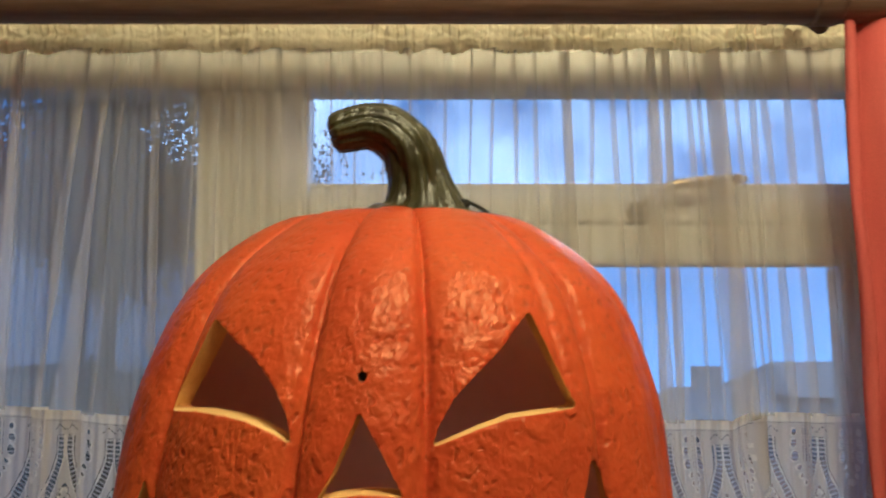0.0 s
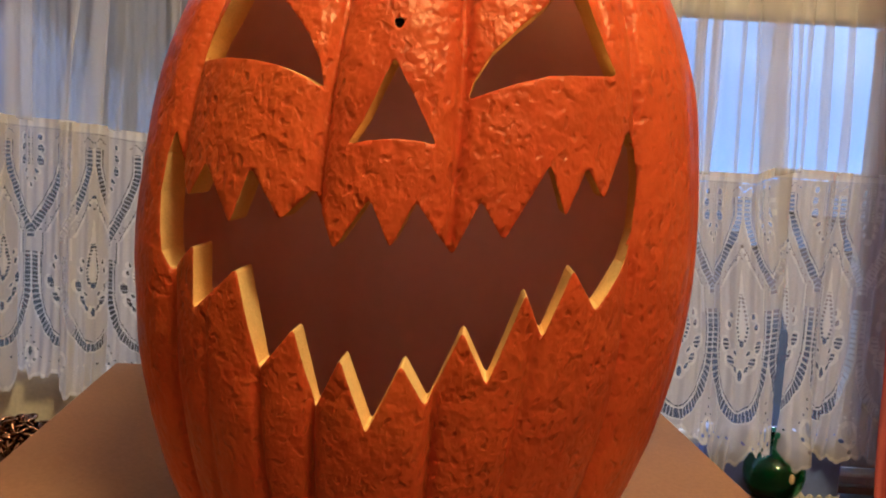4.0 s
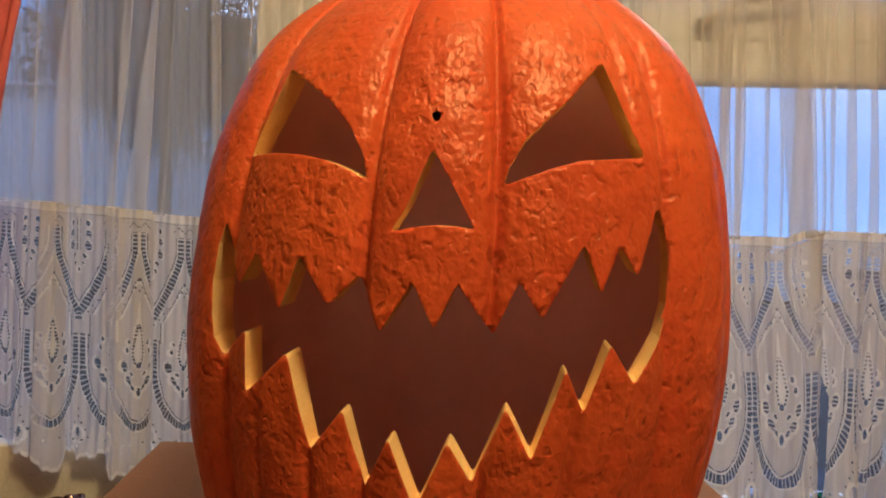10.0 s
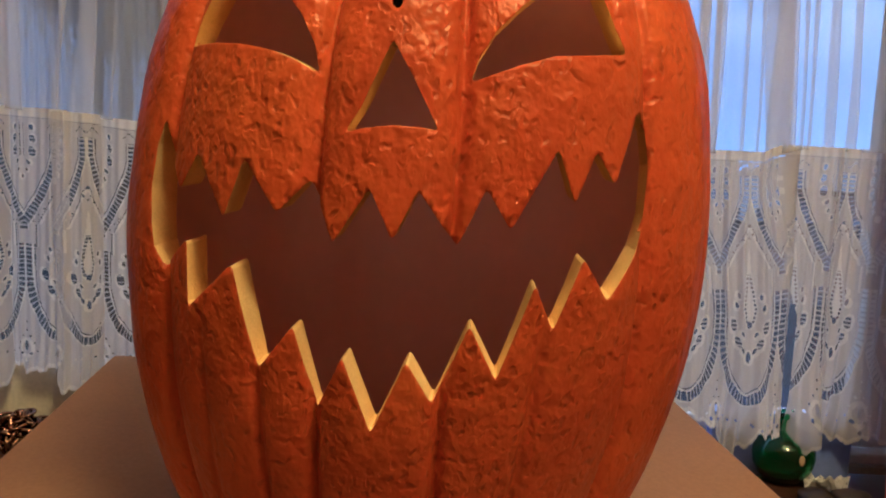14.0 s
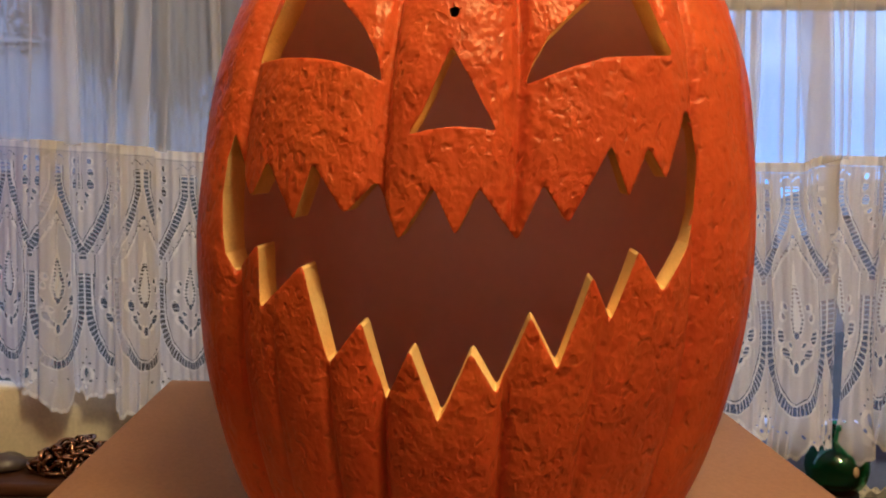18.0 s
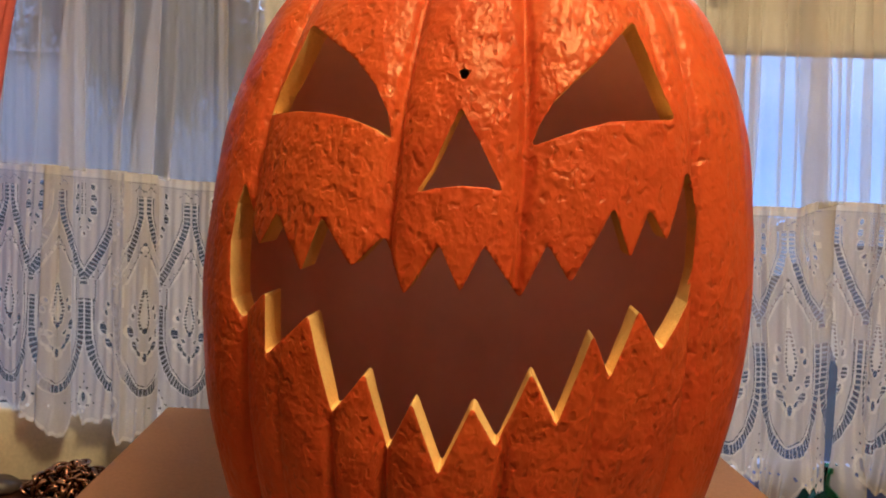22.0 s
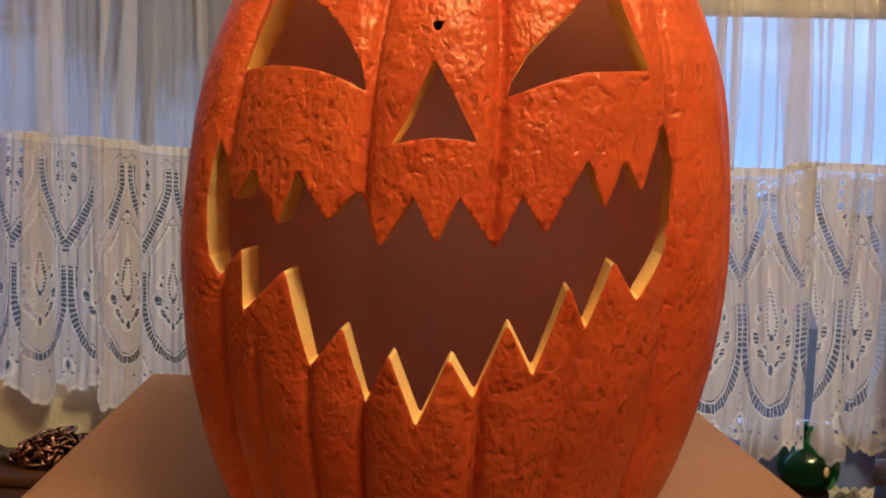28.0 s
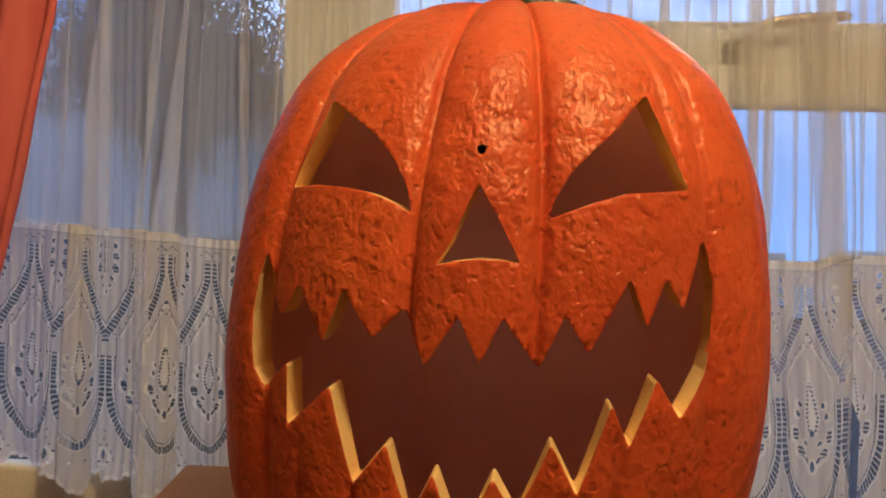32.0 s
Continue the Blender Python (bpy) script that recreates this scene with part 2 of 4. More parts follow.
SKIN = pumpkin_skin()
STEM = stem_skin()
FOAM = surface("cut_foam", (0.82, 0.50, 0.15), (0.92, 0.64, 0.24), 30.0, 0.75, 0.3, 500.0)
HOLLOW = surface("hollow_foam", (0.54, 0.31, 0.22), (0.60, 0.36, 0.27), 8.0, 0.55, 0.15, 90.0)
hollow_nodes = HOLLOW.node_tree
through_light(hollow_nodes, hollow_nodes.nodes["Principled BSDF"], hollow_nodes.nodes["Material Output"], (0.95, 0.76, 0.58), 0.61)
BLACK = surface("black_plastic", (0.012, 0.011, 0.010), (0.02, 0.018, 0.016), 40.0, 0.4, 0.2)
NET = cloth("sheer_net", (0.85, 0.80, 0.76), (0.81, 0.76, 0.71), 0.35, 0.50, 2600.0)
TAPE = cloth("heading_tape", (0.92, 0.86, 0.69), (0.88, 0.81, 0.64), 0.92, 0.25)
LACE = cloth("lace_cloth", (0.68, 0.64, 0.62), (0.62, 0.58, 0.57), 0.92, 0.34)
THREAD = cloth("lace_thread", (0.80, 0.76, 0.71), (0.76, 0.72, 0.67), 0.98, 0.38)
PINK = cloth("coral_cloth", (0.80, 0.20, 0.16), (0.70, 0.15, 0.13), 1.0, 0.25, 700.0, 0.35)
WHITE = surface("white_frame_paint", (0.72, 0.70, 0.66), (0.80, 0.78, 0.74), 6.0, 0.4, 0.1, 120.0)
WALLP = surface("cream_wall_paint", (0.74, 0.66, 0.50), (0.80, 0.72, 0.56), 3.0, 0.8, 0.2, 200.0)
# unseen walls, darkened so less light bounces onto the pumpkin's lower half
ROOMWALL = surface("unseen_wall_dark", (0.24, 0.18, 0.12), (0.30, 0.22, 0.15), 3.0, 0.8, 0.2, 200.0)
FARFRAME = surface("far_window_frame", (0.14, 0.13, 0.13), (0.18, 0.17, 0.17), 2.0, 0.6, 0.1, 20.0)
CEIL = surface("ceiling_paint", (0.76, 0.74, 0.70), (0.80, 0.78, 0.74), 3.0, 0.85, 0.15, 150.0)
CARPET = surface("brown_carpet", (0.09, 0.06, 0.045), (0.13, 0.09, 0.065), 6.0, 0.95, 0.6, 300.0)
BROWNWOOD = surface("dark_stained_wood", (0.048, 0.019, 0.011), (0.090, 0.036, 0.020), 14.0, 0.38, 0.2, 120.0, 0, (1, 8, 8), 0.22)
POLEWOOD = surface("brown_pole_wood", (0.16, 0.095, 0.060), (0.24, 0.15, 0.10), 14.0, 0.45, 0.2, 120.0, 0, (0.6, 10, 10))
TABLETOP = surface("tan_table_top", (0.285, 0.146, 0.076), (0.33, 0.172, 0.090), 5.0, 0.80, 0.12, 260.0, spec=0.2)
BRASS = surface("brass", (0.62, 0.44, 0.20), (0.72, 0.53, 0.26), 30.0, 0.28, 0.1, 200.0, 1.0)
DULL = surface("dull_metal", (0.22, 0.20, 0.18), (0.30, 0.28, 0.25), 40.0, 0.4, 0.1, 200.0, 0.8)
BRONZE = surface("dark_bronze", (0.17, 0.085, 0.055), (0.36, 0.21, 0.14), 60.0, 0.07, 0.15, 200.0, 1.0)
PANE = glass("window_pane")
GREEN = glass("green_glass", (0.03, 0.50, 0.16), 0.10, False)
PAPER = surface("tan_sticker", (0.55, 0.40, 0.24), (0.62, 0.46, 0.28), 60.0, 0.7, 0.1)
NAVY = surface("navy_card", (0.20, 0.27, 0.66), (0.25, 0.33, 0.72), 20.0, 0.5, 0.1, 120.0)
PALEBLUE = surface("blue_card", (0.27, 0.36, 0.70), (0.32, 0.42, 0.76), 20.0, 0.5, 0.1, 120.0)
BROWNSTONE = surface("brown_stone", (0.022, 0.013, 0.010), (0.045, 0.026, 0.018), 40.0, 0.55, 0.2, 120.0)
MAUVE = surface("mauve_pebble", (0.050, 0.036, 0.034), (0.08, 0.06, 0.055), 40.0, 0.45, 0.2, 150.0)
GLINT = surface("white_glint", (0.88, 0.86, 0.82), (0.92, 0.90, 0.86), 40.0, 0.12, 0.02)
FELT = surface("roof_felt", (0.040, 0.040, 0.042), (0.055, 0.054, 0.056), 0.8, 0.9, 0.3, 12.0, spec=0.08)
BARK = surface("bark", (0.05, 0.04, 0.03), (0.09, 0.07, 0.05), 8.0, 0.9, 0.6, 40.0)
PALE = surface("pale_render_wall", (0.25, 0.26, 0.29), (0.30, 0.31, 0.34), 0.6, 0.9, 0.2, 10.0)
LEAF = surface("tree_leaf", (0.036, 0.046, 0.046), (0.058, 0.070, 0.068), 3.0, 0.6, 0.2, 30.0)
GRASS = surface("dusk_grass", (0.04, 0.06, 0.025), (0.06, 0.08, 0.04), 0.3, 0.9, 0.3, 5.0)
BRICKS = surface("house_wall", (0.30, 0.24, 0.21), (0.38, 0.30, 0.26), 0.8, 0.9, 0.3, 12.0)
SLATE = surface("roof_slate", (0.15, 0.155, 0.17), (0.20, 0.205, 0.22), 0.8, 0.7, 0.3, 9.0)
ROOMGLOW, rn, rb, ro = material("lamp_diffuser")
rb.inputs["Base Color"].default_value = (0.9, 0.85, 0.75, 1)
rb.inputs["Emission Color"].default_value = (*LAMP_COLOUR, 1)
rb.inputs["Emission Strength"].default_value = LAMP_GLOW


# ---- mesh helpers ----
def mesh_of(name, bm, *mats, smooth=True):
    me = bpy.data.meshes.new(name)
    bm.to_mesh(me)
    bm.free()
    for m in mats:
        me.materials.append(m)
    if smooth:
        for p in me.polygons:
            p.use_smooth = True
    return me


def part(name, bm, mat, parent=None, label="", smooth=True, m=None):
    mats = mat if isinstance(mat, (list, tuple)) else [mat]
    ob = new(name, mesh_of(name, bm, *mats, smooth=smooth))
    if parent is not None:
        ob.parent = parent
    if m is not None:
        ob.matrix_basis = m
    if label:
        ob["label"] = label
    return ob


def empty(name, m=None):
    ob = new(name)
    ob.empty_display_size = 0.05
    if m is not None:
        ob.matrix_basis = m
    return ob


def box(x0, y0, z0, x1, y1, z1, bevel=0.0, segs=2):
    bm = bmesh.new()
    bmesh.ops.create_cube(bm, size=1)
    for v in bm.verts:
        v.co = Vector(((x0 + x1) / 2 + v.co.x * (x1 - x0), (y0 + y1) / 2 + v.co.y * (y1 - y0), (z0 + z1) / 2 + v.co.z * (z1 - z0)))
    if bevel:
        bmesh.ops.bevel(bm, geom=bm.edges[:], offset=bevel, segments=segs, affect="EDGES", profile=0.5)
    return bm


def lathe(profile, n=48, closed=True):
    bm = bmesh.new()
    rings = []
    for r, z in profile:
        if r < 1e-5:
            rings.append([bm.verts.new((0, 0, z))])
        else:
            rings.append([bm.verts.new((r * math.cos(2 * math.pi * k / n), r * math.sin(2 * math.pi * k / n), z)) for k in range(n)])
    for a, b in zip(rings, rings[1:]):
        for k in range(n):
            j = (k + 1) % n
            if len(a) == 1 and len(b) > 1:
                bm.faces.new((a[0], b[j], b[k]))
            elif len(b) == 1 and len(a) > 1:
                bm.faces.new((a[k], a[j], b[0]))
            elif len(a) > 1:
                bm.faces.new((a[k], a[j], b[j], b[k]))
    bmesh.ops.recalc_face_normals(bm, faces=bm.faces[:])
    return bm


def sweep(path, radius, n=16, ribs=None, caps=True):
    """A tube along a path; radius and ribs are functions of the place along it (0 to 1) and of the turn."""
    bm = bmesh.new()
    pts = [Vector(p) for p in path]
    side = Vector((0, 1, 0))
    rings = []
    for i, p in enumerate(pts):
        d = (pts[min(i + 1, len(pts) - 1)] - pts[max(i - 1, 0)]).normalized()
        u = (side - d * side.dot(d)).normalized()
        w = d.cross(u)
        f = i / (len(pts) - 1)
        ring = []
        for k in range(n):
            a = 2 * math.pi * k / n
            r = radius(f) * (ribs(f, a) if ribs else 1)
            ring.append(bm.verts.new(p + u * (r * math.cos(a)) + w * (r * math.sin(a))))
        rings.append(ring)
    for a, b in zip(rings, rings[1:]):
        for k in range(n):
            j = (k + 1) % n
            bm.faces.new((a[k], a[j], b[j], b[k]))
    if caps:
        bm.faces.new(rings[0][::-1])
        bm.faces.new(rings[-1])
    bmesh.ops.recalc_face_normals(bm, faces=bm.faces[:])
    return bm


def smooth_path(knots, steps):
    """A Catmull-Rom line through the knots."""
    ks = [Vector(k) for k in knots]
    ks = [2 * ks[0] - ks[1], *ks, 2 * ks[-1] - ks[-2]]
    out = []
    for i in range(1, len(ks) - 2):
        a, b, c, d = ks[i - 1 : i + 3]
        for s in range(steps):
            t = s / steps
            out.append(0.5 * (2 * b + (c - a) * t + (2 * a - 5 * b + 4 * c - d) * t * t + (3 * b - a - 3 * c + d) * t ** 3))
    out.append(ks[-2])
    return out


def sheet_mesh(name, xs, ys, zs, keep, slot, mats):
    """A grid of points as a mesh; keep and slot say for each cell whether it is there and its material."""
    rows, cols = xs.shape
    co = np.stack([xs, ys, zs], -1).reshape(-1, 3)
    i = np.arange(rows * cols).reshape(rows, cols)
    quads = np.stack([i[:-1, :-1], i[:-1, 1:], i[1:, 1:], i[1:, :-1]], -1)[keep]
    used = np.unique(quads)
    back = np.zeros(rows * cols, int)
    back[used] = np.arange(len(used))
    me = bpy.data.meshes.new(name)
    me.vertices.add(len(used))
    me.vertices.foreach_set("co", co[used].ravel())
    me.loops.add(quads.size)
    me.loops.foreach_set("vertex_index", back[quads].ravel().astype(np.int32))
    me.polygons.add(len(quads))
    me.polygons.foreach_set("loop_start", np.arange(0, quads.size, 4, dtype=np.int32))
    me.polygons.foreach_set("loop_total", np.full(len(quads), 4, np.int32))
    me.polygons.foreach_set("material_index", slot[keep].astype(np.int32))
    me.polygons.foreach_set("use_smooth", np.ones(len(quads), bool))
    for m in mats:
        me.materials.append(m)
    me.update(calc_edges=True)
    me.validate()
    return me


# ---- the room ----
FLOOR, TOP = 0.0, 2.50
WALL_Y = 1.19
X0, X1, Y0 = -2.1, 2.0, -2.6


def setting(name, bm, mat, label, category, smooth=False):
    return tagged(part(name, bm, mat, smooth=smooth), label, category, kind="structure")


setting("floor", box(X0, Y0, FLOOR - 0.1, X1, WALL_Y + 0.2, FLOOR), CARPET, "brown carpeted floor of the room", "floor")
setting("ceiling", box(X0, Y0, TOP, X1, WALL_Y + 0.2, TOP + 0.1), CEIL, "plain white painted ceiling of the room", "ceiling")
setting("wall_west", box(X0 - 0.1, Y0, FLOOR, X0, WALL_Y + 0.2, TOP), ROOMWALL, "unseen side wall in dark tan to cut bounced light", "wall")
setting("wall_east", box(X1, Y0, FLOOR, X1 + 0.1, WALL_Y + 0.2, TOP), ROOMWALL, "unseen side wall in dark tan to cut bounced light", "wall")
setting("wall_south", box(X0, Y0 - 0.1, FLOOR, X1, Y0, TOP), ROOMWALL, "unseen back wall in dark tan to cut bounced light", "wall")

# window wall, with one wide opening
WX0, WX1, WZ0, WZ1 = -1.05, 0.66, 0.645, 1.585
bm = bmesh.new()
for b in ((X0, WALL_Y, FLOOR, WX0, WALL_Y + 0.2, TOP), (WX1, WALL_Y, FLOOR, X1, WALL_Y + 0.2, TOP),
          (WX0, WALL_Y, FLOOR, WX1, WALL_Y + 0.2, WZ0), (WX0, WALL_Y, WZ1, WX1, WALL_Y + 0.2, TOP)):
    t = box(*b)
    me = bpy.data.meshes.new("t")
    t.to_mesh(me)
    bm.from_mesh(me)
    t.free()
    bpy.data.meshes.remove(me)
setting("wall_north", bm, WALLP, "cream painted wall with a wide window opening", "wall")

# window: outer frame, mullion, transom, opening sash, panes, lever
win = tagged(empty("window_1"), "white-framed window with a fixed pane and a transom", "window", kind="structure")


def frame_bar(name, x0, z0, x1, z1, y0=1.178, y1=1.235, bevel=0.004):
    return part(name, box(x0, y0, z0, x1, y1, z1, bevel), WHITE, win, smooth=False)


frame_bar("head_rail", WX0, 1.5215, WX1, WZ1)
frame_bar("bottom_rail", WX0, 0.652, WX1, 0.668)
frame_bar("left_jamb", WX0, 0.670, WX0 + 0.06, 1.5195)
frame_bar("right_jamb", 0.605, 0.670, WX1, 1.5195)
frame_bar("mullion", -0.341, 0.670, -0.187, 1.5195)
frame_bar("transom", -0.185, 1.332, 0.603, 1.381)
# opening sash under the transom
for nm, c in (("sash_top_rail", (-0.184, 1.274, 0.602, 1.330)), ("sash_bottom_rail", (-0.184, 0.670, 0.602, 0.708)),
              ("sash_stile", (-0.184, 0.715, -0.135, 1.272)), ("sash_stile", (0.538, 0.715, 0.602, 1.272))):
    frame_bar(nm, *c, y0=1.194 if nm == "sash_bottom_rail" else 1.172, y1=1.215, bevel=0.006)
frame_bar("glazing_bead", -0.185, 1.3812, 0.603, 1.3872, 1.178, 1.196, 0.002)
for nm, c in (("pane", (WX0 + 0.05, 0.664, -0.335, 1.5255)), ("pane", (-0.193, 1.375, 0.61, 1.5255)), ("pane", (-0.14, 0.708, 0.543, 1.278))):
    p = part(nm, box(c[0], 1.203, c[1], c[2], 1.207, c[3]), PANE, win, "clear window glass", smooth=False)
    p.visible_shadow = False

lever = part("window_lever", sweep(smooth_path([(0.263, 1.160, 1.350), (0.266, 1.151, 1.352), (0.284, 1.148, 1.364), (0.304, 1.148, 1.378), (0.342, 1.148, 1.384), (0.378, 1.148, 1.387), (0.408, 1.149, 1.388)], 6),
             lambda f: (0.0052 + 0.0026 * min(max((f - 0.35) / 0.2, 0), 1)) * (1 if f < 0.97 else 0.6), 14, lambda f, a: 1.0 + 0.12 * math.cos(2 * a)), BRASS, win, "brass lever turned level")
part("rosette", lathe([(0, 0.0), (0.010, 0.0), (0.0105, 0.003), (0.009, 0.006), (0.007, 0.007), (0.006, 0.012), (0, 0.012)], 28), DULL, lever, "round dull grey metal rosette", m=pose(0.263, 1.172, 1.350, 90, 0, 0))

# deep dark sill
setting("window_sill", box(-1.3, 0.93, 0.605, 0.95, 1.170, 0.645, 0.008, 3), BROWNWOOD, "dark stained wooden window sill board", "sill", True)
setting("radiator_cover", box(-1.25, 0.97, 0.0, 0.9, 1.185, 0.604, 0.004), BROWNWOOD, "dark wooden panel under the window sill", "panel")
setting("sill_upstand", box(-1.28, 1.136, 0.646, -0.12, 1.1765, 0.757, 0.006, 3), WALLP, "cream painted upstand along the back of the sill", "trim", True)
setting("sill_ledge", box(-1.28, 1.028, 0.6455, -0.30, 1.1355, 0.662, 0.005, 3), BROWNWOOD, "dark stained raised board along the back of the sill", "ledge", True)
setting("picture_rail", box(X0, 1.172, 1.592, X1, 1.189, 1.63, 0.006), WALLP, "cream moulding over the window", "trim")

# ---- the table ----
TABLE_Z = 0.787
table = tagged(empty("table", pose(-0.047, 0.62, 0, 0, 0, 6.0)), "tan-topped table with a plain smooth top", "table")
TW, TY0, TY1 = 0.333, -0.185, 0.499
top = box(-TW, TY0, TABLE_Z - 0.028, TW, TY1, TABLE_Z, 0.003, 2)
for v in top.verts:
    # the far edge runs along the window
    v.co.y -= 0.07 * max(v.co.y - 0.3, 0) / 0.2 * (v.co.x + TW) / (2 * TW)
part("tabletop", top, TABLETOP, table, "smooth tan top", smooth=True)
for sx in (-1, 1):
    part("apron", box(sx * (TW - 0.05) - 0.009, TY0 + 0.06, TABLE_Z - 0.11, sx * (TW - 0.05) + 0.009, TY1 - 0.13, TABLE_Z - 0.029), BROWNWOOD, table, smooth=False)
    for yy in (TY0 + 0.05, TY1 - 0.12):
        part("leg", box(sx * (TW - 0.05) - 0.02, yy - 0.02, 0.0, sx * (TW - 0.05) + 0.02, yy + 0.02, TABLE_Z - 0.029, 0.003), BROWNWOOD, table, smooth=False)

# ---- the pumpkin ----
PX, PY, PE = -0.0363, 0.668, 1.02
PROFILE = [(0.0, 0.800), (0.07, 0.791), (0.118, 0.788), (0.141, 0.796), (0.155, 0.812), (0.1776, 0.859), (0.1943, 0.925), (0.2008, 0.991), (0.2003, 1.040), (0.1957, 1.090),
           (0.1865, 1.137), (0.1665, 1.188), (0.1411, 1.221), (0.098, 1.251), (0.055, 1.260), (0.022, 1.258), (0.0, 1.257)]
# rib creases: degrees from the front, depth, lowest and highest reach
CREASES = [(-14.0, 0.0060, 0, 2), (7.3, 0.0060, 0, 2), (43.0, 0.0055, 0, 2), (-46.0, 0.0055, 0, 2), (22.0, 0.0044, 0, 0.99), (-22.8, 0.0044, 0, 0.97), (34.2, 0.0046, 1.15, 2), (-34.0, 0.002, 0, 0.97),
           (-72.0, 0.0055, 0, 2), (70.0, 0.0055, 0, 2), (98.0, 0.006, 0, 2), (125.0, 0.006, 0, 2), (152.0, 0.006, 0, 2), (180.0, 0.006, 0, 2), (-152.0, 0.006, 0, 2), (-125.0, 0.006, 0, 2), (-98.0, 0.006, 0, 2)]
MAIN = sorted(c[0] for c in CREASES if c[3] == 2 and c[2] == 0)


def reach(z, lo, hi):
    return min(max((z - lo) / 0.04 + 0.5, 0), 1) * min(max((hi - z) / 0.04 + 0.5, 0), 1)


def pumpkin_grid(n, offset, steps):
    prof = [Vector((r, 0, z)) for r, z in PROFILE]
    line = smooth_path(prof, steps)
    rings = []
    for i, p in enumerate(line):
        r, z = max(p.x, 0), p.z
        ring = []
        for k in range(n):
            az = -180 + 360 * k / n
            lo = max([c for c in MAIN if c <= az], default=MAIN[-1] - 360)
            hi = min([c for c in MAIN if c > az], default=MAIN[0] + 360)
            mid = math.sin(math.pi * (az - lo) / (hi - lo))
            d = 0.0070 * (mid ** 0.6 - 0.62)
            for c, deep, zl, zh in CREASES:
                off = abs((az - c - 0.5 * math.sin(z * 23 + c) + 180) % 360 - 180)
                if off < 12:
                    d -= deep * reach(z, zl, zh) * (0.80 * math.exp(-(off / 0.85) ** 2) + 0.42 * math.exp(-(off / 3.2) ** 2))
            q = Vector((math.sin(radians(az)), math.cos(radians(az)), z * 2))
            d += 0.0022 * noise.noise(q * 3.0) + 0.0008 * noise.noise(q * 11.0)
            fade = min(1, r / 0.07)
            rr = max(r + (d * fade if offset == 0 else 0), 0)
            lean = 0.0274 * (z - 1)
            ring.append((PX + lean + rr * math.sin(radians(az)), PY - PE * rr * math.cos(radians(az)), z))
        rings.append(ring)
    return line, rings


def fill_rings(bm, rings, n, flip, slot):
    vs = [[bm.verts.new(c) for c in ring] if 0 < i < len(rings) - 1 else [bm.verts.new(np.mean(ring, 0))] for i, ring in enumerate(rings)]
    for a, b in zip(vs, vs[1:]):
        for k in range(n):
            j = (k + 1) % n
            f = (a[0], b[j], b[k]) if len(a) == 1 else (a[k], a[j], b[0]) if len(b) == 1 else (a[k], a[j], b[j], b[k])
            face = bm.faces.new(f[::-1] if flip else f)
            face.material_index = slot
            face.smooth = True


def pumpkin_shell():
    bm = bmesh.new()
    n = 640
    _, rings = pumpkin_grid(n, 0, 14)
    fill_rings(bm, rings, n, False, 0)
    # hollow: the profile moved in by the wall's thickness
    t = 0.0195
    prof = [(max(r * (1 - t / 0.2) - 0.004, 0), 1.03 + (z - 1.03) * (1 - t / 0.235)) for r, z in PROFILE]
    line = smooth_path([Vector((r, 0, z)) for r, z in prof], 4)
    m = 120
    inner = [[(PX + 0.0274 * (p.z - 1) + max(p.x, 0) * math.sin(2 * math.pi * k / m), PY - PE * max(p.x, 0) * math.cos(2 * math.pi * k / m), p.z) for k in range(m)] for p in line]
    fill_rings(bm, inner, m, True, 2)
    me = bpy.data.meshes.new("pumpkin_shell")
    # the outside faces out, the hollow faces in
    outer = [f for f in bm.faces if f.material_index == 0]
    hollow = [f for f in bm.faces if f.material_index == 2]
    bmesh.ops.recalc_face_normals(bm, faces=outer)
    bmesh.ops.recalc_face_normals(bm, faces=hollow)
    bmesh.ops.reverse_faces(bm, faces=hollow)
    bm.to_mesh(me)
    bm.free()
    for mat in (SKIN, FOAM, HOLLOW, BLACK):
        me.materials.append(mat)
    return me


EYE_L = [(-0.1417, 1.1795), (-0.1233, 1.1659), (-0.1071, 1.1539), (-0.0938, 1.1383), (-0.0862, 1.1234), (-0.0833, 1.1085), (-0.0942, 1.1147), (-0.1082, 1.12), (-0.1229, 1.1229), (-0.1425, 1.1246), (-0.166, 1.1234), (-0.1593, 1.1382), (-0.1504, 1.1555)]
EYE_R = [(0.051, 1.183), (0.059, 1.1657), (0.0675, 1.1473), (0.0777, 1.1267), (0.0579, 1.1245), (0.0371, 1.1226), (0.019, 1.1169), (0.0047, 1.1113), (-0.006, 1.107), (-0.0024, 1.1183), (0.0059, 1.1331), (0.0188, 1.1468), (0.0339, 1.1613)]
NOSE = [(-0.045, 1.127), (-0.0328, 1.1059), (-0.0204, 1.082), (-0.0291, 1.0838), (-0.0431, 1.0844), (-0.0572, 1.0825), (-0.0675, 1.0798), (-0.0591, 1.0934), (-0.0518, 1.1108)]
